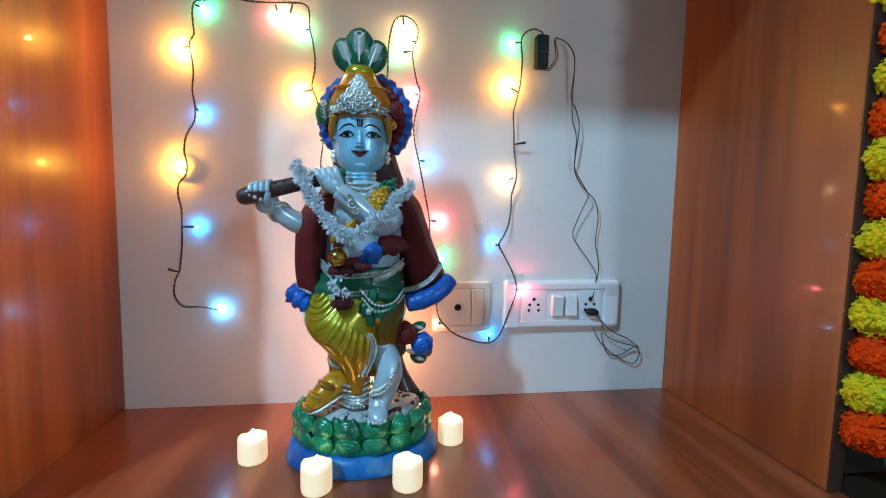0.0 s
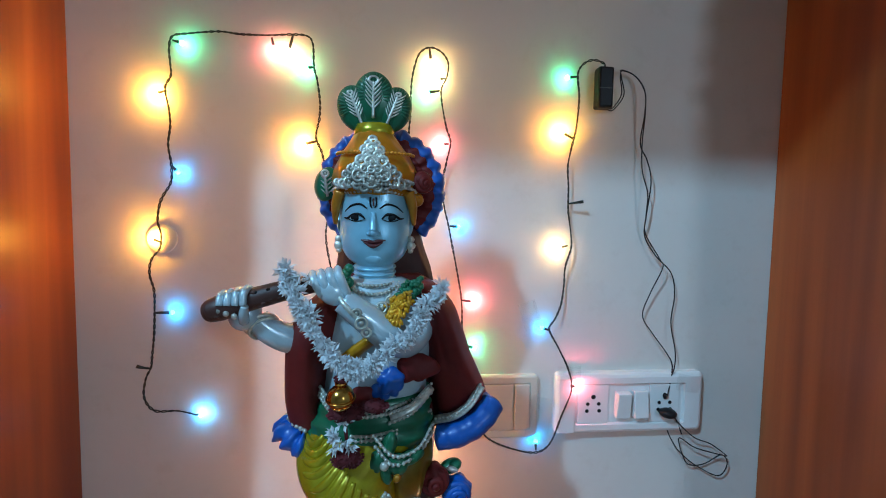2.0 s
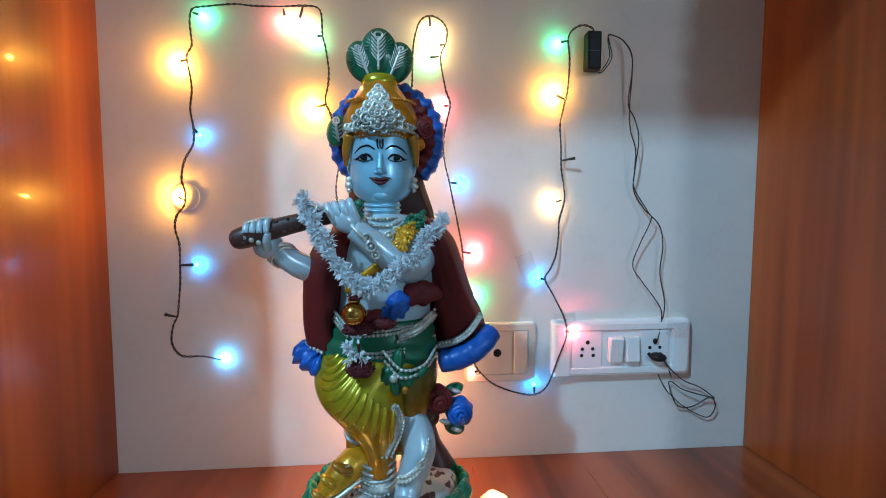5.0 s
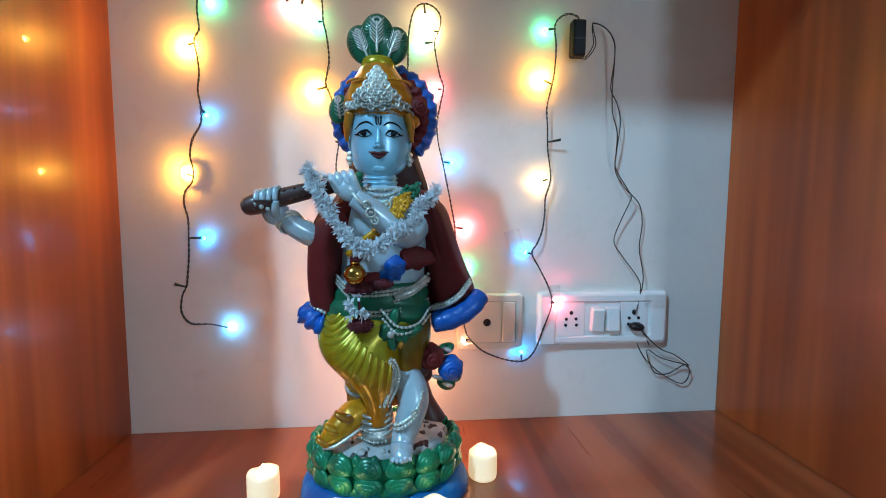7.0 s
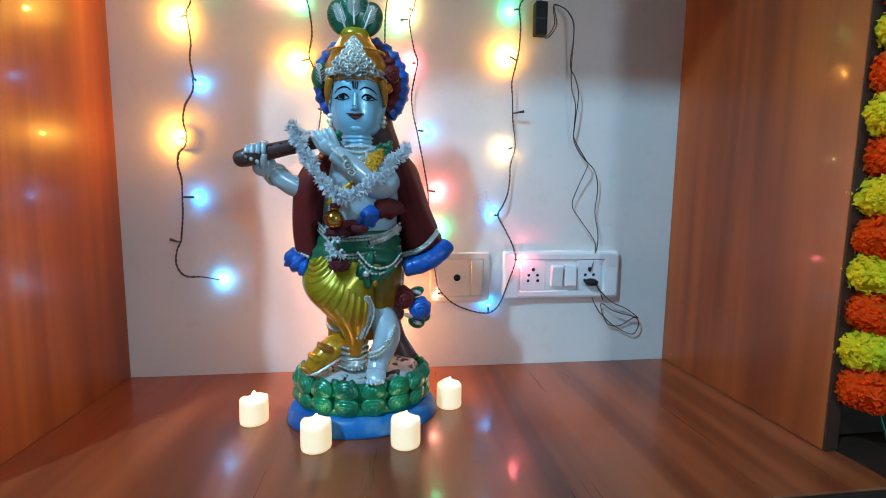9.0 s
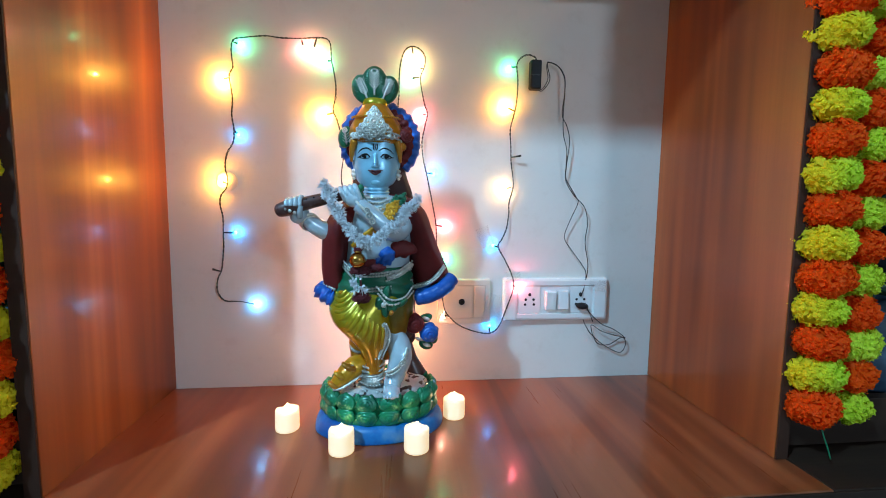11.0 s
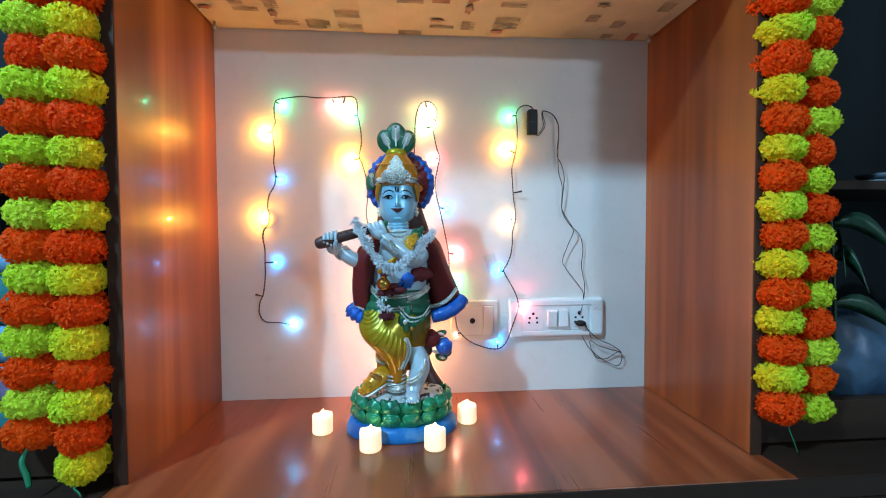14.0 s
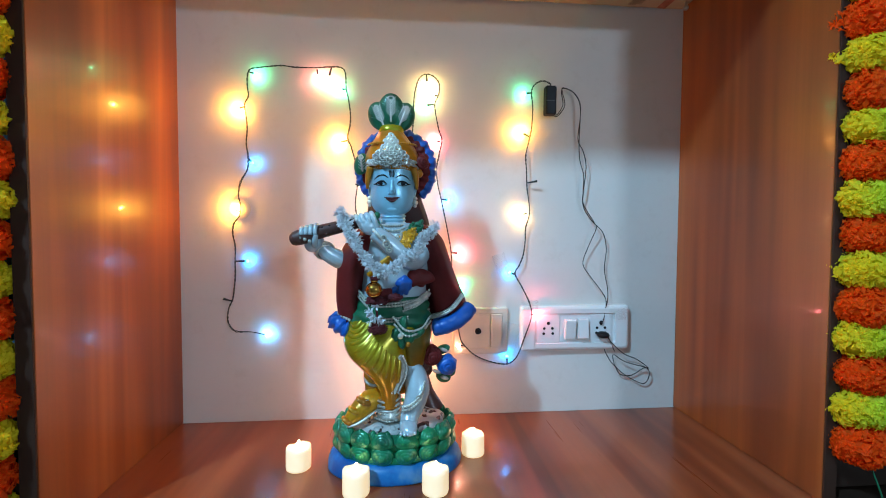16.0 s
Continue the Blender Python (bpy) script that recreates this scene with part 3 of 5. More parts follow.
def sprayed(name, low, high, z0, z1, rough, metal):
    """Metallic paint sprayed from one hue at the hem to another at the waist."""
    m = paint(name, high, rough, metal)
    t, n, l, b = nodes_of(m)
    tc, sep, mr = n.new("ShaderNodeTexCoord"), n.new("ShaderNodeSeparateXYZ"), n.new("ShaderNodeMapRange")
    l.new(tc.outputs["Object"], sep.inputs[0])
    l.new(sep.outputs[2], mr.inputs[0])
    mr.inputs[1].default_value, mr.inputs[2].default_value = z0, z1
    hue = mixed(m, mr.outputs[0], low, high)
    mottle = ramp(m, noise_node(m, 70, 4), [(0.3, (0.72, 0.72, 0.72)), (0.65, (1, 1, 1))])
    l.new(mixed(m, 1.0, hue, mottle, "MULTIPLY"), b.inputs["Base Color"])
    return m


M_DHOTI = sprayed("olive to orange gold paint", (0.74, 0.24, 0.010), (0.50, 0.40, 0.016), 0.110, 0.190, 0.26, 0.45)
M_GREEN = paint("dark green paint", (0.006, 0.135, 0.062), 0.36, 0.1, 0.3)
M_BLUE = paint("royal blue paint", (0.002, 0.095, 0.42), 0.4, 0.05, 0.3)
M_MAROON = varied("matt maroon paint", (0.150, 0.011, 0.010), 0.62, scale=55, spread=0.22, bump=0.12, spec=0.35)
M_SILVER = paint("antique silver paint", (0.70, 0.68, 0.60), 0.36, 0.6, 0.5, 150)
M_BROWN = paint("dark brown paint", (0.075, 0.022, 0.016), 0.5, 0.0, 0.3)
M_ORANGE = paint("orange gold paint", (0.58, 0.22, 0.014), 0.30, 0.35, 0.4, 40)
M_BLACKP = varied("black paint", (0.008, 0.008, 0.010), 0.6, scale=55, spread=0.1, bump=0.05, spec=0.15)
M_LIP = paint("dark red paint", (0.085, 0.008, 0.010), 0.35, 0.0, 0.1)
M_LOTUS = paint("metallic lotus green paint", (0.004, 0.21, 0.10), 0.32, 0.2, 0.45, 40)
_t, _n, _l, _b = nodes_of(M_LOTUS)
_l.new(ramp(M_LOTUS, noise_node(M_LOTUS, 34, 4, rough=0.6), [(0.30, (0.002, 0.10, 0.055)), (0.52, (0.004, 0.22, 0.10)), (0.70, (0.012, 0.27, 0.10)), (0.80, (0.30, 0.30, 0.03))]), _b.inputs["Base Color"])
M_GOLD = paint("bright yellow gold paint", (0.72, 0.32, 0.012), 0.30, 0.3, 0.45, 90)
M_EYE = paint("off-white paint", (0.62, 0.64, 0.64), 0.35, 0.0, 0.05)

M_OCHRE = sprayed("ochre to green gold paint", (0.46, 0.18, 0.010), (0.09, 0.12, 0.016), 0.125, 0.215, 0.3, 0.35)
M_PLINTH = material("blue base paint with worn pale patches", (0.02, 0.11, 0.5), 0.42)
_t, _n, _l, _b = nodes_of(M_PLINTH)
_l.new(ramp(M_PLINTH, noise_node(M_PLINTH, 38, 4), [(0.38, (0.002, 0.095, 0.34)), (0.55, (0.004, 0.16, 0.44)), (0.80, (0.10, 0.26, 0.44))]), _b.inputs["Base Color"])
M_ROCK = material("white rock paint with brown spots", (0.5, 0.5, 0.48), 0.55)
_t, _n, _l, _b = nodes_of(M_ROCK)
_sp = ramp(M_ROCK, noise_node(M_ROCK, 95, 1, (1, 0.7, 1)), [(0.36, (0.05, 0.02, 0.016)), (0.41, (0.52, 0.52, 0.50))])
_l.new(mixed(M_ROCK, 0.6, _sp, ramp(M_ROCK, noise_node(M_ROCK, 40, 3), [(0.3, (0.55, 0.6, 0.62)), (0.7, (1, 0.95, 0.9))]), "MULTIPLY"), _b.inputs["Base Color"])
relief(M_ROCK, noise_node(M_ROCK, 110, 3), 0.5, 0.003)

SLOTS = [M_SKIN, M_DHOTI, M_GREEN, M_BLUE, M_MAROON, M_SILVER, M_BROWN, M_ORANGE, M_BLACKP, M_LIP, M_LOTUS, M_GOLD, M_EYE, M_PLINTH, M_ROCK, M_OCHRE, M_PEARL]
SKIN, DHOTI, GREEN, BLUE, MAROON, SILVER, BROWN, ORANGE, BLACK, LIP, LOTUS, GOLD, EYE, PLINTH, ROCK, OCHRE, PEARL = range(17)
SX, SY = 0.224, 0.665
s = bmesh.new()


def beads(pts, r, mat=SILVER, step=0.0034):
    """A chain of small beads along a smooth line."""
    line, last = smooth_line(pts, 10), None
    tube(s, [p + Vector((0, r * 0.35, 0)) for p in line[::3]], r * 0.62, mat, 6, 1)
    for p in line:
        if last is None or (p - last).length >= step:
            ell(s, p, (r * 0.86, r * 0.86, r * 0.86), mat, u=7, v=5)
            last = p


def bloom(c, r, mat, petals=6, face=(0, -1, 0)):
    """A rose: a core with petals lapped round it, facing out."""
    f = Vector(face).normalized()
    q = f.to_track_quat("Z", "Y").to_matrix()
    c = Vector(c)
    lumpy(c, (r * 0.95, r * 0.85, r * 0.95), mat, 0.22, 120)
    for k, (rad, thick, up) in enumerate(((0.66, 0.24, 0.40), (0.36, 0.20, 0.66), (0.12, 0.14, 0.80))):
        turn = f.to_track_quat("Z", "Y").to_euler()
        torus(s, c + f * r * up + q @ Vector((0.05 * r * k, -0.04 * r * k, 0)), r * rad, r * thick, mat, tuple(math.degrees(a) + 7 * k for a in turn), 16, 7)


def lumpy(c, r, mat, amp=0.25, freq=160.0, turn=(0, 0, 0), u=26, v=16):
    """A crumpled, uneven lump."""
    start = len(s.verts)
    ell(s, c, r, mat, turn, u, v)
    s.verts.ensure_lookup_table()
    c = Vector(c)
    for q in s.verts[start:]:
        q.co += (q.co - c) * amp * noise.noise(q.co * freq)


def ruffle(pts, r, mat, waves=4, amp=0.3, per=14, n=14):
    """A crinkled cloth roll along a line."""
    line, rings, side, dist = smooth_line(pts, per), [], None, 0.0
    for i, p in enumerate(line):
        d = (line[min(i + 1, len(line) - 1)] - line[max(i - 1, 0)]).normalized()
        dist += (p - line[i - 1]).length if i else 0
        side = d.orthogonal().normalized() if side is None else (side - d * side.dot(d)).normalized()
        up, end = d.cross(side), min(1.0, 0.35 + min(i, len(line) - 1 - i) / 5)
        ring = []
        for k in range(n):
            a = 2 * math.pi * k / n
            o = side * math.cos(a) + up * math.sin(a)
            g = 1 + amp * math.sin(dist * waves * 180) * 0.6 + amp * 1.3 * noise.noise((p + o * r) * 190)
            ring.append(p + o * r * end * g)
        rings.append(ring)
    skin(s, rings, mat)


def curl(c, r, mat=SILVER, tr=0.0012, turn=(90, 0, 0)):
    torus(s, c, r, tr, mat, turn, 14, 6)
    ell(s, c, (r * 0.45, r * 0.4, r * 0.45), mat, u=8, v=6)


def petal_bump(w, h, depth, up, out):
    """A pointed lotus petal that faces +x; up is 1 or -1."""
    rings = []
    for j in range(10):
        t = -0.97 + 1.94 * j / 9
        half = w * (1 - t * t) ** 0.42 * (1 - 0.16 * t)
        d = depth * (1 - t * t) ** 0.4
        rings.append([Vector((out + d * math.cos(a), half * math.sin(a), up * h * t)) for a in (2 * math.pi * i / 12 for i in range(12))])
    skin(s, rings, LOTUS)


# base, lotus, rocks
loft(s, dense([(SX, SY, 0.0, 0.101, 0.073), (SX, SY, 0.002, 0.1025, 0.0745), (SX, SY, 0.010, 0.101, 0.0735), (SX, SY, 0.019, 0.0965, 0.070), (SX, SY, 0.024, 0.089, 0.064)], 3), PLINTH, 64, lambda p, z: 0.006 * math.sin(7 * p + 1) + 0.004 * math.sin(13 * p))
loft(s, dense([(SX, SY, 0.020, 0.082, 0.060), (SX, SY, 0.030, 0.088, 0.065), (SX, SY, 0.042, 0.083, 0.061), (SX, SY, 0.058, 0.088, 0.065), (SX, SY, 0.064, 0.076, 0.055)], 3), LOTUS, 48)
for row, (z, tilt, w, h) in enumerate(((0.0370, 10, 0.0160, 0.0140), (0.0590, -12, 0.0162, 0.0125))):
    for i in range(16):
        a = 2 * math.pi * (i + 0.5) / 16
        c = Vector((SX + 0.086 * math.cos(a), SY + 0.0635 * math.sin(a), z))
        out = math.degrees(math.atan2(math.sin(a) / 0.0635, math.cos(a) / 0.086))
        rot = Euler((0, radians(tilt), radians(out))).to_matrix()
        start = len(s.verts)
        up = 1 if row else -1
        for k, depth, lift in ((1.0, 0.0052, 0.001), (0.72, 0.0046, 0.0030), (0.42, 0.0032, 0.0056)):
            petal_bump(w * k, h * k, depth, up, lift)
        s.verts.ensure_lookup_table()
        for v in s.verts[start:]:
            v.co = c + rot @ v.co
for i in range(26):
    a = 2 * math.pi * i / 26
    ell(s, (SX + 0.084 * math.cos(a), SY + 0.061 * math.sin(a), 0.064), (0.0055, 0.006, 0.0085), LOTUS, (0, 14 * math.cos(a), 0), 8, 6)
loft(s, dense([(SX, SY, 0.058, 0.078, 0.056), (SX, SY, 0.066, 0.076, 0.053), (SX + 0.003, SY, 0.073, 0.062, 0.042), (SX + 0.006, SY, 0.078, 0.03, 0.022)], 4), ROCK, 48, lambda p, z: 0.05 * noise.noise(Vector((math.cos(p) * 3, math.sin(p) * 3, z * 60))))
rk = random.Random(3)
for i in range(46):
    a, k = rk.uniform(0, 6.28), rk.uniform(0.45, 0.98)
    ell(s, (SX + 0.074 * k * math.cos(a), SY + 0.052 * k * math.sin(a), 0.0795 - 0.0125 * k * k), (rk.uniform(0.003, 0.007), rk.uniform(0.003, 0.006), rk.uniform(0.002, 0.0045)), rk.choice((ROCK, ROCK, BROWN)), (0, 0, rk.uniform(0, 180)), 7, 5)

# tree stump and roses beside the legs
tube(s, [(0.283, 0.690, 0.066), (0.272, 0.692, 0.095), (0.262, 0.692, 0.13), (0.262, 0.695, 0.18), (0.265, 0.695, 0.25)], [0.019, 0.013, 0.014, 0.02, 0.02], BROWN, 12, 5)
bloom((0.2790, 0.652, 0.166), 0.0165, MAROON)
bloom((0.3020, 0.656, 0.150), 0.0165, BLUE)
for c, r, t in (((0.298, 0.662, 0.129), (0.012, 0.008, 0.009), 20), ((0.297, 0.664, 0.171), (0.012, 0.008, 0.007), -20), ((0.310, 0.668, 0.135), (0.008, 0.006, 0.008), 40)):
    ell(s, c, r, GREEN, (0, t, 0))
for c in ((0.299, 0.654, 0.1295), (0.298, 0.656, 0.172), (0.286, 0.646, 0.142)):
    ell(s, c, (0.007, 0.003, 0.003), SILVER, (0, 20, 0), 8, 6)
for c in ((0.272, 0.660, 0.142), (0.268, 0.655, 0.150)):
    ell(s, c, (0.009, 0.008, 0.011), BROWN)

# standing leg behind, with its curled slipper
tube(s, [(0.205, 0.664, 0.170), (0.192, 0.660, 0.140), (0.190, 0.655, 0.122), (0.194, 0.650, 0.106)], [0.026, 0.016, 0.0115, 0.013], ORANGE, 14, 6)
tube(s, [(0.199, 0.647, 0.109), (0.187, 0.641, 0.103), (0.175, 0.635, 0.094), (0.165, 0.630, 0.086), (0.156, 0.627, 0.079)], [0.014, 0.0165, 0.0155, 0.0125, 0.0075], GOLD, 16, 6, 0.9)
for k, (x, z) in enumerate(((0.1755, 0.1095), (0.1640, 0.0960), (0.1550, 0.0810))):
    tube(s, [(x + 0.012, 0.628, z - 0.006), (x + 0.004, 0.622, z - 0.001), (x - 0.003, 0.623, z + 0.003), (x - 0.005, 0.626, z + 0.006)], [0.005, 0.0056, 0.0042, 0.0012], (ORANGE, GOLD, ORANGE)[k], 10, 5, 0.7)
beads([(0.186, 0.6235, 0.1105), (0.176, 0.6195, 0.1095), (0.170, 0.6205, 0.1125)], 0.0014, SILVER, 0.0024)
torus(s, (0.1895, 0.654, 0.128), 0.0115, 0.0024, SILVER, (16, 24, 0), 20, 6)
tube(s, [(0.156, 0.6205, 0.0735), (0.170, 0.6190, 0.0775), (0.186, 0.6235, 0.0860), (0.198, 0.6290, 0.0925)], [0.0016, 0.0024, 0.0024, 0.0014], SILVER, 7, 5, 0.7)
beads([(0.200, 0.630, 0.098), (0.212, 0.626, 0.096), (0.224, 0.630, 0.094)], 0.0024)
beads([(0.198, 0.628, 0.091), (0.211, 0.622, 0.088), (0.225, 0.626, 0.086)], 0.0024)
beads([(0.196, 0.626, 0.083), (0.211, 0.618, 0.080), (0.226, 0.622, 0.079)], 0.0022)
tube(s, [(0.215, 0.645, 0.112), (0.215, 0.640, 0.095), (0.214, 0.634, 0.076)], [0.0150, 0.0155, 0.0175], SILVER, 14, 5)
for z, r in ((0.108, 0.0165), (0.101, 0.0170), (0.094, 0.0172), (0.087, 0.0180)):
    torus(s, (0.215, 0.637, z), r, 0.0022, SILVER, (8, -6, 0), 22, 6, 0.85)

# crossed leg in front: calf and foot
tube(s, [(0.243, 0.650, 0.152), (0.2535, 0.641, 0.136), (0.2570, 0.633, 0.120), (0.2525, 0.627, 0.103), (0.2460, 0.621, 0.087), (0.2440, 0.614, 0.078)], [0.017, 0.0185, 0.0180, 0.0160, 0.0135, 0.0125], PEARL, 18, 6)
ell(s, (0.2435, 0.608, 0.0765), (0.0130, 0.0185, 0.0092), PEARL, (14, 0, 8), 18, 10)
for i in range(5):
    ell(s, (0.2335 + i * 0.0047, 0.5935 + abs(i - 1.5) * 0.0014, 0.0725), (0.0028, 0.0052, 0.0032), PEARL, u=8, v=6)
for dz in (0.0, 0.0055):
    tube(s, [(0.2670, 0.622 + dz * 0.3, 0.130 + dz), (0.2635, 0.6155, 0.119 + dz), (0.2550, 0.6105, 0.108 + dz), (0.2440, 0.6085, 0.101 + dz), (0.2340, 0.6120, 0.098 + dz)], 0.0022, SILVER, 7, 5, 0.7)
    beads([(0.2670, 0.620 + dz * 0.3, 0.130 + dz), (0.2635, 0.6135, 0.119 + dz), (0.2550, 0.6085, 0.108 + dz), (0.2440, 0.6065, 0.101 + dz), (0.2340, 0.6100, 0.098 + dz)], 0.0023)
curl((0.2585, 0.609, 0.1165), 0.0036)


# the draped cloth over hips and thighs, with swept folds
DH = ((0.228, 0.216, 0.658, 0.056, 0.038), (0.210, 0.209, 0.656, 0.0585, 0.044), (0.190, 0.1975, 0.651, 0.0495, 0.048), (0.172, 0.1995, 0.647, 0.0440, 0.047), (0.157, 0.2065, 0.643, 0.0365, 0.041),
      (0.143, 0.2120, 0.640, 0.0275, 0.033), (0.129, 0.2150, 0.638, 0.0190, 0.025), (0.113, 0.2165, 0.637, 0.0135, 0.018), (0.096, 0.2165, 0.636, 0.0130, 0.016))
loft(s, dense([(x, y, z, a, d) for z, x, y, a, d in DH], 7), DHOTI, 72, lambda p, z: 0.012 * noise.noise(Vector((math.cos(p) * 2, math.sin(p) * 2, z * 60))))
loft(s, dense([(0.240, 0.665, 0.222, 0.038, 0.036), (0.246, 0.664, 0.195, 0.033, 0.038), (0.247, 0.664, 0.165, 0.027, 0.034), (0.240, 0.664, 0.135, 0.022, 0.026), (0.232, 0.664, 0.11, 0.018, 0.02)], 5), OCHRE, 40, lambda p, z: 0.03 * math.sin(9 * p + z * 90))
# raised folds that fan out from waist and knee and die away over the thigh
def dhoti_y(x, z):
    zs = [-r[0] for r in DH]
    xc, yc, a, d = (float(np.interp(-z, zs, [r[k] for r in DH])) for k in (1, 2, 3, 4))
    return yc - d * math.sqrt(max(0.02, 1 - ((x - xc) / a) ** 2))


inner = smooth_line([(0.178, 0, 0.226), (0.190, 0, 0.214), (0.200, 0, 0.201), (0.213, 0, 0.186), (0.231, 0, 0.172)], 8)
outer = smooth_line([(0.158, 0, 0.221), (0.157, 0, 0.197), (0.172, 0, 0.167), (0.203, 0, 0.149), (0.227, 0, 0.132)], 8)
for k in range(12):
    f = k / 11
    a, b = inner[round(f * (len(inner) - 1))], outer[round(f * (len(outer) - 1))]
    pts = []
    for q in range(7):
        e = q / 6
        x, z = a.x + (b.x - a.x) * e, a.z + (b.z - a.z) * e - (0.008 - 0.006 * f) * math.sin(math.pi * e)
        pts.append((x, dhoti_y(x, z) + 0.0010 + 0.0012 * e, z))
    tube(s, pts, [0.0024, 0.0037, 0.0042, 0.0040, 0.0036, 0.0030, 0.0014], DHOTI, 10, 4)
edge = [(x, dhoti_y(x, z) - 0.0006, z) for x, z in ((0.2310, 0.176), (0.2355, 0.164), (0.2365, 0.153), (0.2335, 0.142), (0.2285, 0.131), (0.2245, 0.122))]
tube(s, edge, [0.0035, 0.0056, 0.0062, 0.0060, 0.0050, 0.0030], SILVER, 12, 6, 0.4)
for off in (-0.0048, 0.0, 0.0048):
    beads([(x + off, y - 0.0028 + abs(off) * 0.3, z) for x, y, z in edge], 0.0018, SILVER, 0.003)

# sash and hips
loft(s, dense([(0.216, 0.660, 0.206, 0.060, 0.043), (0.216, 0.658, 0.222, 0.061, 0.042), (0.218, 0.658, 0.240, 0.057, 0.039), (0.220, 0.658, 0.258, 0.053, 0.036)], 5), GREEN, 56, lambda p, z: 0.03 * math.sin(3 * p + z * 420))
for zz, amp, x0, x1 in ((0.224, 0.012, 0.158, 0.276), (0.246, 0.010, 0.164, 0.274)):
    for lift in (0.0, 0.004):
        beads([(x0 + (x1 - x0) * q / 8, 0.661 - 0.046 * math.sin(math.pi * (0.06 + 0.88 * q / 8)), zz + lift + amp * (q / 8 - 0.35) * (q / 8)) for q in range(9)], 0.0022)
for k in range(2):
    beads([(0.222 + 0.002 * k, 0.610, 0.232 - 0.010 * k), (0.240, 0.608, 0.214 - 0.008 * k), (0.262, 0.620, 0.214 - 0.005 * k), (0.276, 0.638, 0.228 - 0.008 * k)], 0.0022)
for c, r, t in (((0.226, 0.6145, 0.206), (0.0085, 0.005, 0.013), 34), ((0.242, 0.6145, 0.203), (0.010, 0.005, 0.011), -48), ((0.236, 0.613, 0.222), (0.006, 0.005, 0.012), 12), ((0.216, 0.616, 0.201), (0.011, 0.005, 0.006), 24), ((0.255, 0.620, 0.206), (0.012, 0.005, 0.0065), -24), ((0.234, 0.6125, 0.196), (0.005, 0.004, 0.010), -8)):
    ell(s, c, r, GREEN, (0, t, 0), 16, 9, 0.14, 6)
ell(s, (0.232, 0.607, 0.206), (0.0042, 0.003, 0.0042), SILVER, (0, 10, 0), 9, 7)
ell(s, (0.243, 0.608, 0.194), (0.0034, 0.003, 0.0040), ORANGE, (0, 20, 0), 9, 7)

# body
loft(s, dense([(0.220, 0.660, 0.248, 0.051, 0.035), (0.221, 0.658, 0.275, 0.050, 0.036), (0.221, 0.656, 0.305, 0.054, 0.038), (0.221, 0.656, 0.335, 0.055, 0.037), (0.220, 0.658, 0.355, 0.045, 0.030), (0.2195, 0.658, 0.366, 0.026, 0.022)], 5), PEARL, 40)
lumpy((0.236, 0.618, 0.276), (0.012, 0.008, 0.0115), BLUE, 0.5, 130)
lumpy((0.228, 0.619, 0.268), (0.009, 0.007, 0.008), BLUE, 0.5, 130)
lumpy((0.258, 0.628, 0.286), (0.020, 0.010, 0.013), MAROON, 0.4, 90)
lumpy((0.212, 0.620, 0.262), (0.016, 0.008, 0.010), MAROON, 0.4, 110)
for lift in (0.0, 0.005, 0.010):
    beads([(0.166, 0.644, 0.272 - lift), (0.176, 0.632, 0.263 - lift), (0.186, 0.624, 0.254 - lift)], 0.0020, SILVER, 0.003)
for k in range(2):
    beads([(0.236, 0.616, 0.249 - 0.009 * k), (0.256, 0.620, 0.256 - 0.009 * k), (0.274, 0.638, 0.267 - 0.009 * k)], 0.0020, SILVER, 0.003)
tube(s, [(0.236, 0.6185, 0.2445), (0.256, 0.6225, 0.2515), (0.274, 0.6405, 0.2625)], 0.0042, SILVER, 8, 6, 0.6)
tube(s, [(0.246, 0.618, 0.352), (0.238, 0.610, 0.338), (0.226, 0.612, 0.322), (0.205, 0.614, 0.305), (0.188, 0.620, 0.290)], [0.006, 0.007, 0.006, 0.007, 0.006], GOLD, 10, 5, 0.6)
for q in smooth_line([(0.250, 0.617, 0.353), (0.241, 0.607, 0.339), (0.232, 0.604, 0.330), (0.222, 0.607, 0.321)], 9):
    for _ in range(5):
        ell(s, q + Vector((rk.uniform(-0.006, 0.006), 0, rk.uniform(-0.006, 0.006))), (0.0018, 0.0026, 0.0034), GOLD, (0, rk.uniform(-70, 70), 0), 6, 4)
for i in range(90):
    f = i / 89
    ell(s, (0.236 + 0.024 * f + rk.uniform(-0.005, 0.005), 0.616 + 0.012 * f, 0.342 + 0.022 * f + rk.uniform(-0.006, 0.006)), (0.0030, 0.0034, 0.0020), GREEN if f > 0.25 else GOLD, (rk.uniform(0, 90), rk.uniform(0, 90), 0), 6, 4)
for i in range(7):
    ell(s, (0.196 + rk.uniform(-0.003, 0.003), 0.628, 0.352 + i * 0.004), (0.005, 0.005, 0.005), GREEN, u=7, v=5)

# cape
loft(s, dense([(0.222, 0.690, 0.205, 0.082, 0.014), (0.222, 0.689, 0.25, 0.080, 0.016), (0.222, 0.686, 0.30, 0.072, 0.018), (0.222, 0.680, 0.35, 0.060, 0.022), (0.222, 0.672, 0.368, 0.040, 0.018)], 4), MAROON, 40, lambda p, z: 0.02 * math.sin(11 * p))
loft(s, dense([(0.1585, 0.668, 0.216, 0.020, 0.024), (0.1560, 0.662, 0.250, 0.020, 0.030), (0.1600, 0.655, 0.285, 0.0215, 0.034), (0.1655, 0.649, 0.312, 0.0225, 0.036), (0.174, 0.650, 0.336, 0.021, 0.034), (0.188, 0.656, 0.354, 0.016, 0.024)], 5), MAROON, 32, lambda p, z: 0.05 * math.sin(5 * p + z * 30))
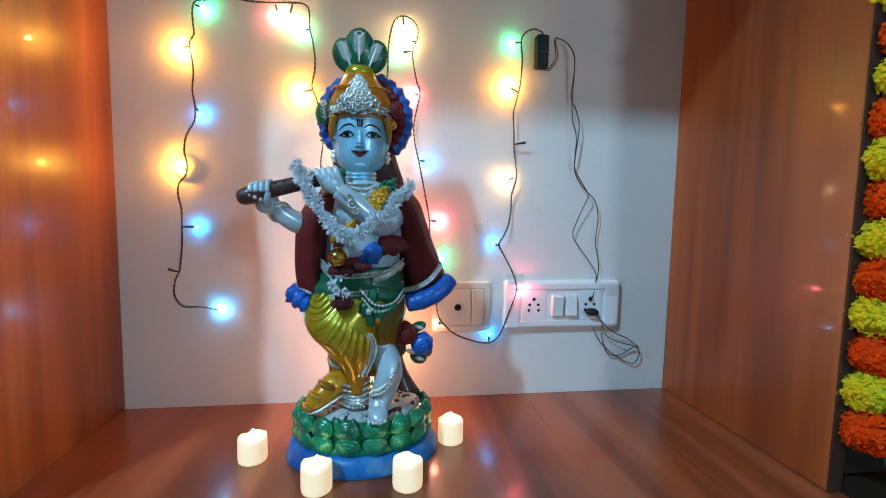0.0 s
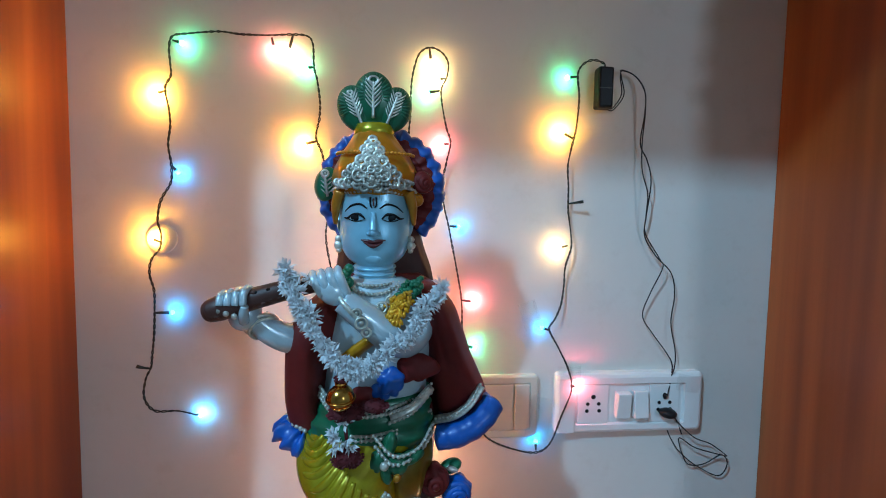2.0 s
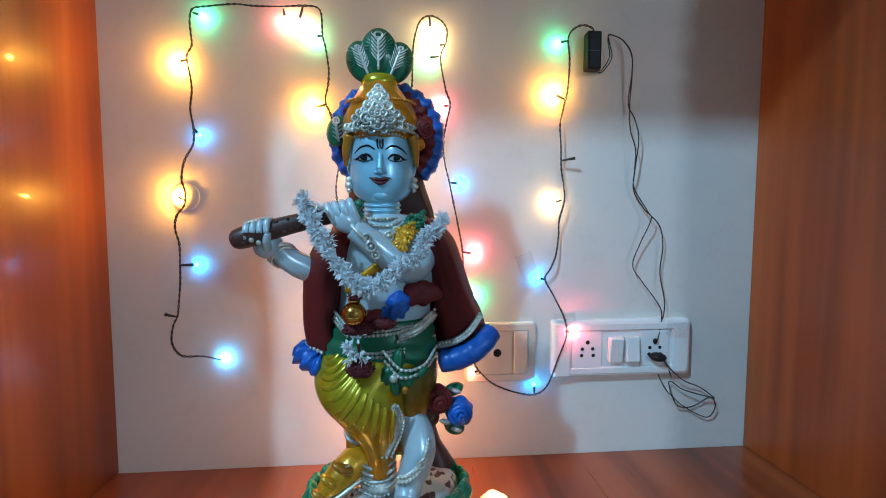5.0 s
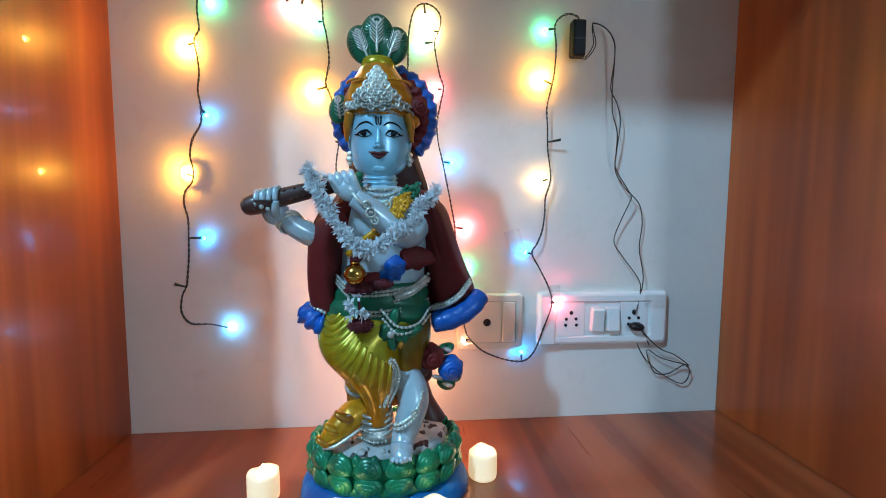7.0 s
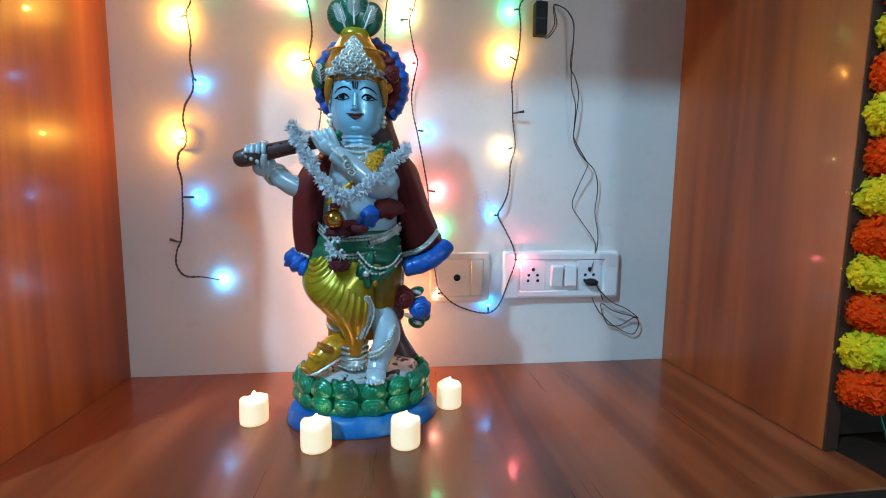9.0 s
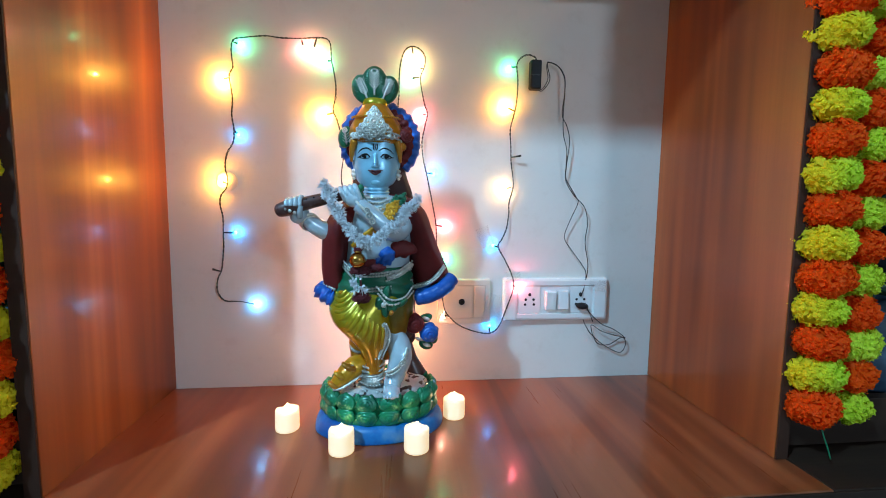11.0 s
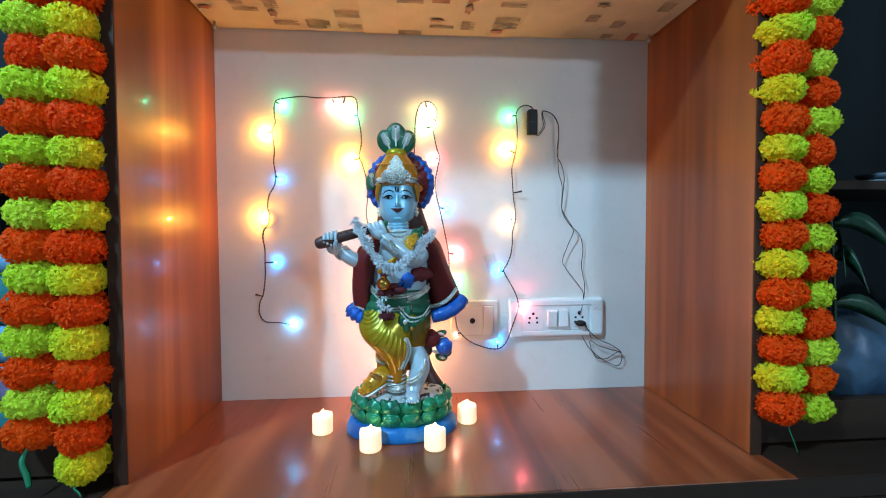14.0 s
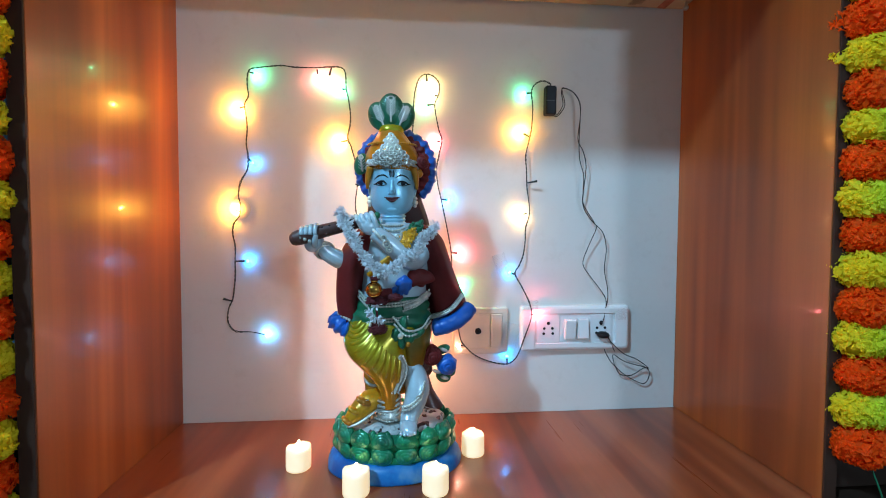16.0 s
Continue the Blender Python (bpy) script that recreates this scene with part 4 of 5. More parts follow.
loft(s, dense([(0.3085, 0.683, 0.226, 0.030, 0.024), (0.3035, 0.681, 0.250, 0.029, 0.025), (0.2930, 0.672, 0.285, 0.0230, 0.032), (0.2840, 0.662, 0.318, 0.0200, 0.036), (0.275, 0.656, 0.343, 0.0185, 0.034), (0.262, 0.660, 0.362, 0.013, 0.022)], 5), MAROON, 32, lambda p, z: 0.05 * math.sin(5 * p + z * 26))
ruffle([(0.280, 0.656, 0.206), (0.296, 0.651, 0.2095), (0.313, 0.651, 0.216), (0.329, 0.657, 0.226), (0.342, 0.668, 0.238)], 0.0125, BLUE, 2, 0.05)
ruffle([(0.284, 0.676, 0.210), (0.304, 0.676, 0.2145), (0.324, 0.678, 0.223), (0.340, 0.682, 0.236)], 0.0150, BLUE, 2, 0.05)
tube(s, [(0.279, 0.6555, 0.224), (0.297, 0.6495, 0.230), (0.312, 0.6505, 0.240), (0.326, 0.6605, 0.255)], 0.0046, SILVER, 10, 6, 0.5)
beads([(0.279, 0.655, 0.222), (0.297, 0.649, 0.228), (0.312, 0.650, 0.238), (0.326, 0.660, 0.253)], 0.0026)
beads([(0.280, 0.653, 0.226), (0.297, 0.647, 0.232), (0.312, 0.648, 0.242), (0.325, 0.659, 0.257)], 0.0022)
ruffle([(0.135, 0.660, 0.224), (0.141, 0.650, 0.217), (0.150, 0.646, 0.210), (0.160, 0.648, 0.208)], 0.0115, BLUE, 4, 0.32)
lumpy((0.144, 0.662, 0.214), (0.014, 0.015, 0.013), BLUE, 0.4, 110)
beads([(0.137, 0.655, 0.232), (0.147, 0.644, 0.228), (0.160, 0.640, 0.222)], 0.0026)

# arm that holds the flute
tube(s, [(0.172, 0.655, 0.330), (0.160, 0.648, 0.316), (0.147, 0.637, 0.312), (0.132, 0.629, 0.320), (0.121, 0.626, 0.331)], [0.014, 0.0145, 0.0140, 0.0120, 0.0105], PEARL, 14, 6)
ell(s, (0.112, 0.622, 0.336), (0.0145, 0.0115, 0.0125), PEARL, (0, -30, 0))
tube(s, [(0.086, 0.612, 0.3415), (0.094, 0.6125, 0.3440), (0.106, 0.613, 0.3475), (0.118, 0.6145, 0.3510), (0.140, 0.617, 0.357), (0.160, 0.6195, 0.3620), (0.178, 0.622, 0.3660)], [0.0094, 0.0108, 0.0104, 0.0096, 0.0090, 0.0084, 0.0078], BROWN, 16, 4)
for i in range(26):
    f = rk.random()
    ell(s, (0.088 + 0.082 * f + rk.uniform(-0.001, 0.001), 0.6035 + 0.0105 * f, 0.3425 + 0.0225 * f + rk.uniform(-0.006, 0.006)), (0.0026, 0.0018, 0.0018), BROWN, (0, rk.uniform(-40, 10), 0), 7, 5)
for i in range(5):
    f = 0.42 + 0.11 * i
    ell(s, (0.088 + 0.088 * f, 0.6045 + 0.010 * f, 0.3480 + 0.0238 * f), (0.0018, 0.0022, 0.0015), BLACK, (0, -16, 0), 8, 5)
ell(s, (0.0862, 0.612, 0.3416), (0.0055, 0.0088, 0.0088), BROWN, (0, -16, 0))
for i in range(4):
    x = 0.098 + i * 0.0062
    tube(s, [(x + 0.004, 0.626, 0.338), (x + 0.001, 0.616, 0.3555 + i * 0.0012), (x, 0.606, 0.3545 + i * 0.0014), (x, 0.6025, 0.348)], [0.0036, 0.0036, 0.0033, 0.0028], PEARL, 8, 5)
    curl((x, 0.6065, 0.3575 + i * 0.0014), 0.0022, SILVER, 0.0009, (20, 0, 0))
tube(s, [(0.114, 0.613, 0.333), (0.116, 0.606, 0.341), (0.118, 0.603, 0.348)], [0.0046, 0.004, 0.003], PEARL, 8, 5)
torus(s, (0.1235, 0.6265, 0.327), 0.0125, 0.0021, SILVER, (-40, -38, 0), 20, 6)
torus(s, (0.1265, 0.627, 0.3235), 0.0130, 0.0016, SILVER, (-40, -38, 0), 20, 6)
for c in ((0.097, 0.6035, 0.344), (0.103, 0.6033, 0.3415), (0.109, 0.6045, 0.339)):
    ell(s, c, (0.0026, 0.002, 0.0026), SILVER, u=7, v=5)

# arm that crosses the chest
tube(s, [(0.264, 0.650, 0.340), (0.260, 0.637, 0.320), (0.250, 0.627, 0.311), (0.236, 0.613, 0.319), (0.214, 0.606, 0.338), (0.196, 0.606, 0.352)], [0.015, 0.0150, 0.0148, 0.0145, 0.0125, 0.0105], PEARL, 14, 6)
ell(s, (0.188, 0.606, 0.360), (0.0145, 0.010, 0.0115), PEARL, (0, 40, 0))
for i in range(4):
    x = 0.170 + i * 0.0068
    tube(s, [(x + 0.010, 0.603, 0.357), (x + 0.004, 0.600, 0.3685 + i * 0.0015), (x + 0.001, 0.608, 0.374 + i * 0.0014), (x, 0.618, 0.372)], [0.0040, 0.0038, 0.0034, 0.003], PEARL, 8, 5)
torus(s, (0.2025, 0.606, 0.347), 0.0135, 0.0022, SILVER, (0, 48, 0), 20, 6)
torus(s, (0.206, 0.606, 0.344), 0.0142, 0.0016, SILVER, (0, 48, 0), 20, 6)
for c, r in (((0.213, 0.591, 0.336), 0.0046), ((0.217, 0.592, 0.328), 0.0036), ((0.209, 0.592, 0.344), 0.0034)):
    curl(c, r)

# neck and necklaces
loft(s, dense([(0.2195, 0.658, 0.352, 0.024, 0.022), (0.2195, 0.655, 0.364, 0.0195, 0.0185), (0.2195, 0.655, 0.380, 0.0185, 0.018), (0.2195, 0.657, 0.396, 0.0185, 0.018)], 4), SKIN, 28)
for z in (0.366, 0.371, 0.376):
    torus(s, (0.2195, 0.655, z), 0.0192, 0.0013, SKIN, (6, 0, 0), 24, 6, 0.97)
for k, (w, d) in enumerate(((0.020, 0.003), (0.023, 0.010), (0.024, 0.020), (0.017, 0.026))):
    beads([(0.2195 + w * math.sin(t), 0.650 - 0.022 * math.cos(t) - 0.004 * k, 0.364 - d * math.cos(t)) for t in np.linspace(-1.4, 1.4, 9)], 0.0021 + 0.0002 * (k == 2))
for c, r in (((0.2195, 0.612, 0.340), 0.0058), ((0.2105, 0.614, 0.3445), 0.0044), ((0.2285, 0.614, 0.3445), 0.0044), ((0.2195, 0.612, 0.330), 0.004), ((0.2035, 0.620, 0.350), 0.0034), ((0.2355, 0.620, 0.350), 0.0034)):
    curl(c, r)

# hair behind
loft(s, dense([(0.226, 0.688, 0.335, 0.052, 0.012), (0.227, 0.688, 0.362, 0.050, 0.018), (0.225, 0.686, 0.39, 0.043, 0.024), (0.222, 0.683, 0.42, 0.038, 0.028), (0.220, 0.680, 0.45, 0.034, 0.028)], 5), BROWN, 40, lambda p, z: 0.035 * math.sin(16 * p + 60 * z))

# head
HX, HY = 0.2195, 0.664
FACE = dense([(0.3765, 0.008, 0.009, 0.018), (0.3790, 0.0178, 0.0165, 0.012), (0.3845, 0.0258, 0.0245, 0.006), (0.393, 0.0310, 0.0305, 0.003), (0.404, 0.0332, 0.0335, 0.001), (0.416, 0.0335, 0.0340, 0.0), (0.430, 0.0338, 0.0348, 0.0), (0.446, 0.0330, 0.0335, 0.0), (0.460, 0.029, 0.030, 0.0)], 4)
skin(s, [[Vector((HX + a * math.copysign(abs(math.cos(p)) ** 0.92, math.cos(p)), HY - back + b * math.copysign(abs(math.sin(p)) ** 0.92, math.sin(p)), z)) for p in (2 * math.pi * i / 48 for i in range(48))] for z, a, b, back in FACE], SKIN)


def face_y(x, z):
    zs = [r[0] for r in FACE]
    a, b, back = (float(np.interp(z, zs, [r[k] for r in FACE])) for k in (1, 2, 3))
    c = min(0.98, abs((x - HX) / a)) ** (1 / 0.92)
    return HY - back - b * (1 - c * c) ** 0.46


def on_face(pts, r, mat, lift=0.0003, n=8):
    tube(s, [(HX + x, face_y(HX + x, z) - lift, z) for x, z in pts], r, mat, n, 6)


ell(s, (HX, face_y(HX, 0.409) - 0.001, 0.4085), (0.0042, 0.0050, 0.0036), SKIN, (0, 0, 0), 12, 8)
tube(s, [(HX, face_y(HX, 0.4265) + 0.0015, 0.4265), (HX, face_y(HX, 0.418) - 0.0005, 0.418), (HX, face_y(HX, 0.4095) - 0.0032, 0.4095)], [0.0028, 0.0031, 0.0038], SKIN, 10, 5)
for sx in (-1, 1):
    ell(s, (HX + sx * 0.0040, face_y(HX + 0.004, 0.4075) + 0.0004, 0.4075), (0.0024, 0.0026, 0.0022), SKIN, u=8, v=6)
    on_face([(sx * 0.0055, 0.4300), (sx * 0.0120, 0.4338), (sx * 0.0200, 0.4322), (sx * 0.0262, 0.4272)], [0.0006, 0.0010, 0.0009, 0.0004], BLACK)
    ex, ez = HX + sx * 0.0150, 0.4215
    ell(s, (ex, face_y(ex, ez) + 0.0006, ez), (0.0060, 0.0012, 0.0019), EYE, (0, 0, -sx * 22), 14, 8)
    ell(s, (ex, face_y(ex, ez) - 0.0004, ez + 0.0004), (0.0054, 0.0012, 0.0027), BLACK, (0, 0, -sx * 22), 12, 8)
    on_face([(sx * 0.0075, 0.4208), (sx * 0.0120, 0.4247), (sx * 0.0180, 0.4244), (sx * 0.0235, 0.4214), (sx * 0.0268, 0.4216)], [0.0006, 0.0012, 0.0013, 0.0010, 0.0004], BLACK, 0.0008)
    on_face([(sx * 0.0080, 0.4203), (sx * 0.0140, 0.4186), (sx * 0.0200, 0.4194), (sx * 0.0245, 0.4216)], [0.0003, 0.0005, 0.0005, 0.0003], BLACK, 0.0006)
    on_face([(sx * 0.0026, 0.4400), (sx * 0.0026, 0.4335), (sx * 0.0012, 0.4305)], [0.0009, 0.0008, 0.0006], BLACK)
    ell(s, (HX + sx * 0.0325, 0.662, 0.414), (0.0040, 0.008, 0.012), SKIN, (0, sx * 10, 0), 10, 8)
    for dz, r in ((0.0, 0.0034), (-0.0060, 0.0042), (-0.0110, 0.0024)):
        ell(s, (HX + sx * 0.0335, 0.652, 0.402 + dz), (r, r * 0.8, r), SILVER, u=15, v=8, bumps=0.22, waves=5)
on_face([(0.0, 0.4388), (0.0, 0.4320)], 0.0008, LIP)
on_face([(-0.0108, 0.4020), (-0.0045, 0.4010), (0.0, 0.4002), (0.0045, 0.4010), (0.0108, 0.4020)], [0.0006, 0.0017, 0.0015, 0.0017, 0.0006], LIP, 0.0006)
on_face([(-0.0085, 0.4000), (0.0, 0.3966), (0.0085, 0.4000)], [0.0006, 0.0022, 0.0006], LIP, 0.0006)
ell(s, (HX, face_y(HX, 0.386) + 0.0058, 0.3855), (0.0105, 0.0068, 0.0068), SKIN, u=14, v=9)

# halo of cloth, ruffle, turban
ell(s, (0.2245, 0.693, 0.452), (0.051, 0.013, 0.056), MAROON, u=28, v=14)
arc = [radians(-50 + 282 * i / 24) for i in range(25)]
ruffle([(0.2245 + 0.0530 * math.cos(a), 0.680, 0.4495 + 0.0530 * math.sin(a)) for a in arc], 0.0098, BLUE, 2.6, 0.20, 12)
ruffle([(0.2240 + 0.0465 * math.cos(a), 0.675, 0.4495 + 0.0470 * math.sin(a)) for a in arc], 0.0076, MAROON, 3.1, 0.22, 12)
ruffle([(0.2225 + 0.0400 * math.cos(a), 0.672, 0.4500 + 0.0425 * math.sin(a)) for a in arc[3:-3]], 0.0062, MAROON, 5, 0.22, 12)
loft(s, dense([(0.2195, 0.666, 0.4405, 0.0340, 0.034), (0.2195, 0.664, 0.4480, 0.0385, 0.0385), (0.2195, 0.664, 0.460, 0.0405, 0.0405), (0.2190, 0.663, 0.476, 0.0345, 0.0360), (0.2185, 0.661, 0.490, 0.0250, 0.0270), (0.2180, 0.660, 0.500, 0.0185, 0.0185), (0.2180, 0.659, 0.506, 0.0155, 0.0150)], 5), ORANGE, 48, lambda p, z: 0.022 * math.sin(10 * p + 150 * z))
loft(s, dense([(0.218, 0.659, 0.498, 0.0185, 0.017), (0.218, 0.659, 0.503, 0.0190, 0.0175), (0.218, 0.659, 0.509, 0.0165, 0.015)], 3), DHOTI, 28)
for sx in (-1, 1):
    tube(s, [(HX + sx * 0.031, 0.642, 0.446), (HX + sx * 0.0350, 0.645, 0.432), (HX + sx * 0.0365, 0.652, 0.416)], [0.0055, 0.0045, 0.002], ORANGE, 8, 5)
    for q, zz in enumerate((0.4535, 0.4475)):
        beads([(HX + sx * 0.040 * math.sin(t), 0.663 - 0.0415 * math.cos(t), zz + 0.010 * (1 - math.cos(t)) * -0.6 + 0.0035) for t in np.linspace(0.1, 1.45, 8)], 0.0021)
    beads([(HX + sx * 0.036 * math.sin(t), 0.662 - 0.0385 * math.cos(t), 0.478 + 0.002 * t) for t in np.linspace(0.35, 1.4, 7)], 0.0019, ORANGE)
beads([(HX + 0.0335 * math.sin(t), 0.664 - 0.0362 * math.cos(t), 0.4425 + 0.003 * math.cos(t)) for t in np.linspace(-1.3, 1.3, 15)], 0.0021)


def tur_y(x, z):
    r = float(np.interp(z, (0.436, 0.446, 0.460, 0.476, 0.490, 0.500), (0.034, 0.0385, 0.0405, 0.0365, 0.0275, 0.0190)))
    return 0.664 - math.sqrt(max(r * r - (x - HX) ** 2, 1e-6))


for x, z, r in ((0, 0.4545, 0.0066), (-0.0115, 0.4585, 0.0050), (0.0115, 0.4585, 0.0050), (0, 0.4700, 0.0056), (-0.0095, 0.4715, 0.0044), (0.0095, 0.4715, 0.0044), (0, 0.4825, 0.0050), (-0.0195, 0.4530, 0.0044), (0.0195, 0.4530, 0.0044),
                (-0.0070, 0.4815, 0.0034), (0.0070, 0.4815, 0.0034), (0, 0.4910, 0.0036), (-0.0175, 0.4640, 0.0036), (0.0175, 0.4640, 0.0036), (-0.0255, 0.4515, 0.0036), (0.0255, 0.4515, 0.0036), (-0.0060, 0.4480, 0.0034), (0.0060, 0.4480, 0.0034),
                (-0.0055, 0.4640, 0.0036), (0.0055, 0.4640, 0.0036), (-0.0050, 0.4765, 0.0032), (0.0050, 0.4765, 0.0032), (-0.0135, 0.4665, 0.0030), (0.0135, 0.4665, 0.0030), (-0.0125, 0.4505, 0.0034), (0.0125, 0.4505, 0.0034), (-0.0040, 0.4870, 0.0024), (0.0040, 0.4870, 0.0024), (0, 0.4635, 0.0030), (-0.0225, 0.4595, 0.0030), (0.0225, 0.4595, 0.0030), (-0.0310, 0.4530, 0.0028), (0.0310, 0.4530, 0.0028)):
    curl((HX - 0.0015 + x, tur_y(HX + x, z) - 0.0018, z), r, SILVER, 0.0014, (84, 0, 0))
    ell(s, (HX - 0.0015 + x, tur_y(HX + x, z) + 0.0002, z), (r * 1.15, 0.0018, r * 1.15), SILVER, u=10, v=6)
    for g in range(5):
        h = g * 1.257 + x * 90
        ell(s, (HX - 0.0015 + x + r * 1.05 * math.cos(h), tur_y(HX + x, z) - 0.0012, z + r * 1.05 * math.sin(h)), (0.0011, 0.0013, 0.0011), SILVER, u=6, v=4)
cr = random.Random(8)
for i in range(90):
    z = cr.uniform(0.447, 0.492)
    x = cr.uniform(-1, 1) * (0.0300 if z < 0.4555 else 0.0225 * (0.496 - z) / 0.0405)
    ell(s, (HX - 0.0015 + x, tur_y(HX + x, z) - 0.0012, z), (cr.uniform(0.0010, 0.0017), 0.0020, cr.uniform(0.0018, 0.0034)), SILVER, (0, cr.uniform(-70, 70), 0), 7, 5)
bloom((0.2625, 0.652, 0.4555), 0.0115, MAROON, 6, (0.4, -1, 0))
bloom((0.2570, 0.656, 0.440), 0.008, ORANGE, 5, (0.3, -1, 0))
ell(s, (0.1735, 0.660, 0.4530), (0.0105, 0.007, 0.0165), GREEN, (0, 12, 0), 14, 10, 0.06, 6)
tube(s, [(0.176, 0.6525, 0.441), (0.174, 0.652, 0.453), (0.173, 0.653, 0.463)], [0.0012, 0.0016, 0.0008], SILVER, 7, 4)
curl((0.1735, 0.652, 0.462), 0.0030)
for sx in (-1, 1):
    for k in range(4):
        tube(s, [(0.175, 0.6525, 0.443 + 0.004 * k), (0.175 + sx * 0.0055, 0.654, 0.448 + 0.004 * k)], [0.0008, 0.0004], SILVER, 5, 2)

# three painted feathers on top
ell(s, (0.2180, 0.660, 0.5170), (0.0215, 0.0080, 0.0185), GREEN, u=32, v=12)
for cx, cz, a, b, tilt, lift in ((0.2175, 0.5330, 0.0185, 0.0245, 0, 0.0), (0.2010, 0.5235, 0.0165, 0.0220, -21, 0.002), (0.2355, 0.5235, 0.0165, 0.0220, 21, 0.002)):
    rot = Euler((0, radians(tilt), 0)).to_matrix()
    c = Vector((cx, 0.656 + lift, cz))
    ell(s, c, (a, 0.0078, b), GREEN, (0, tilt, 0), 48, 16, 0.03, 16)
    shaft = [c + rot @ Vector((0, -0.0078, k * b)) for k in (-0.8, -0.3, 0.2, 0.55)]
    tube(s, shaft, [0.0014, 0.0015, 0.0012, 0.0008], SILVER, 7, 4)
    for k in np.linspace(-0.45, 0.35, 6):
        for sx in (-1, 1):
            tube(s, [c + rot @ Vector((0, -0.0080, k * b)), c + rot @ Vector((sx * a * 0.22, -0.0080, (k + 0.17) * b)), c + rot @ Vector((sx * a * 0.40, -0.0072, (k + 0.36) * b))], [0.0009, 0.0008, 0.0004], SILVER, 5, 3)
    for k in range(19):
        t = radians(-10 + 200 * k / 18)
        p0, p1 = Vector((math.cos(t) * a * 0.50, -0.0066, math.sin(t) * b * 0.50)), Vector((math.cos(t) * a * 0.90, -0.0042, math.sin(t) * b * 0.90))
        tube(s, [c + rot @ p0, c + rot @ p1], [0.0010, 0.0013], GREEN, 5, 2)
    torus(s, c + rot @ Vector((0, -0.0068, b * 0.62)), 0.0042 if tilt == 0 else 0.0022, 0.0013, SILVER, (84, 0, 0), 14, 6, 0.75)

thing("statue", s, SLOTS, at=(SX, SY, 0), label="painted plaster statue of a flute player on a green lotus base", category="statue")

# ---- white blossom garland hung on the statue, with bell and tassel ----
M_PETAL = varied("white plastic petals", (0.72, 0.75, 0.78), 0.45, scale=60, spread=0.08)
M_BRASS = varied("polished brass", (0.62, 0.30, 0.06), 0.18, 1.0, scale=50, spread=0.12)
M_VELVET = varied("maroon velvet", (0.11, 0.008, 0.012), 0.85, scale=90, spread=0.4, bump=0.5)
jas = thing("blossom_garland", at=(0.20, 0.60, 0.30), label="white artificial blossom garland with a brass bell draped on the statue", category="garland")


def petal(bm, root, tip, w):
    """One pointed petal with a little thickness."""
    d = tip - root
    side = d.orthogonal().normalized()
    up = d.cross(side).normalized()
    a, b, mid = bm.verts.new(root), bm.verts.new(tip), root + d * 0.5
    q = [bm.verts.new(mid + side * w), bm.verts.new(mid + up * w * 0.35), bm.verts.new(mid - side * w), bm.verts.new(mid - up * w * 0.35)]
    for i in range(4):
        bm.faces.new((a, q[i], q[(i + 1) % 4]))
        bm.faces.new((b, q[(i + 1) % 4], q[i]))


def blossom_mesh(seed):
    r, bm = random.Random(seed), bmesh.new()
    for i in range(9):
        a = 2 * math.pi * i / 9 + r.uniform(-0.25, 0.25)
        e = r.uniform(0.1, 1.15)
        d = Vector((math.cos(a) * math.cos(e), math.sin(a) * math.cos(e), math.sin(e)))
        petal(bm, d * 0.0008, d * r.uniform(0.0076, 0.0102), 0.0019)
    return mesh_from(bm, "blossom", M_PETAL)


BLOSSOMS = [blossom_mesh(k) for k in range(4)]
line = smooth_line([(0.150, 0.606, 0.378), (0.158, 0.600, 0.362), (0.168, 0.596, 0.345), (0.180, 0.593, 0.326), (0.196, 0.589, 0.306), (0.208, 0.589, 0.299), (0.222, 0.589, 0.303), (0.238, 0.594, 0.314), (0.254, 0.602, 0.331), (0.268, 0.616, 0.347), (0.283, 0.632, 0.361)], 9)
jr = random.Random(7)
spots = [(p, 0.0042) for p in line[::1]] + [(Vector((0.152 + 0.007 * i, 0.600, 0.379 - 0.002 * i)), 0.004) for i in range(4)]
spots += [(Vector((0.200 + jr.uniform(-0.010, 0.010), 0.598, 0.242 + jr.uniform(-0.012, 0.010))), 0.002) for _ in range(9)]
spots += [(p, 0.005) for p in line[::2]]
for p, k in spots:
    f = Vector((jr.uniform(-1, 1), -0.9 + jr.uniform(-0.5, 0.5), jr.uniform(-0.9, 0.9))).normalized()
    at = p + f * k - jas.location
    piece("blossom", jr.choice(BLOSSOMS), jas, Matrix.Translation(at) @ f.to_track_quat("Z", "Y").to_matrix().to_4x4() @ Matrix.Rotation(jr.uniform(0, 6), 4, "Z"))
bm = bmesh.new(); tube(bm, [q + Vector((0, 0.001, 0)) for q in line[::6]], 0.0022, n=7, per=5)
part("thread", bm, M_PETAL, jas)
bm = bmesh.new(); tube(bm, [(0.203, 0.594, 0.300), (0.200, 0.597, 0.285), (0.199, 0.600, 0.255), (0.201, 0.603, 0.222)], 0.0016, n=7, per=5)
part("cord", bm, M_VELVET, jas)
bm = bmesh.new()
ell(bm, (0.1965, 0.5935, 0.2735), (0.0115, 0.0112, 0.0112), u=24, v=16)
bell = part("bell", bm, M_BRASS, jas, "round brass bell")
bm = bmesh.new()
torus(bm, (0.1965, 0.5935, 0.2735), 0.0116, 0.0009, 0, (10, 0, 0), 28, 6)
torus(bm, (0.1965, 0.5935, 0.2855), 0.0040, 0.0012, 0, (0, 0, 0), 14, 6)
part("rim", bm, M_BRASS, bell)


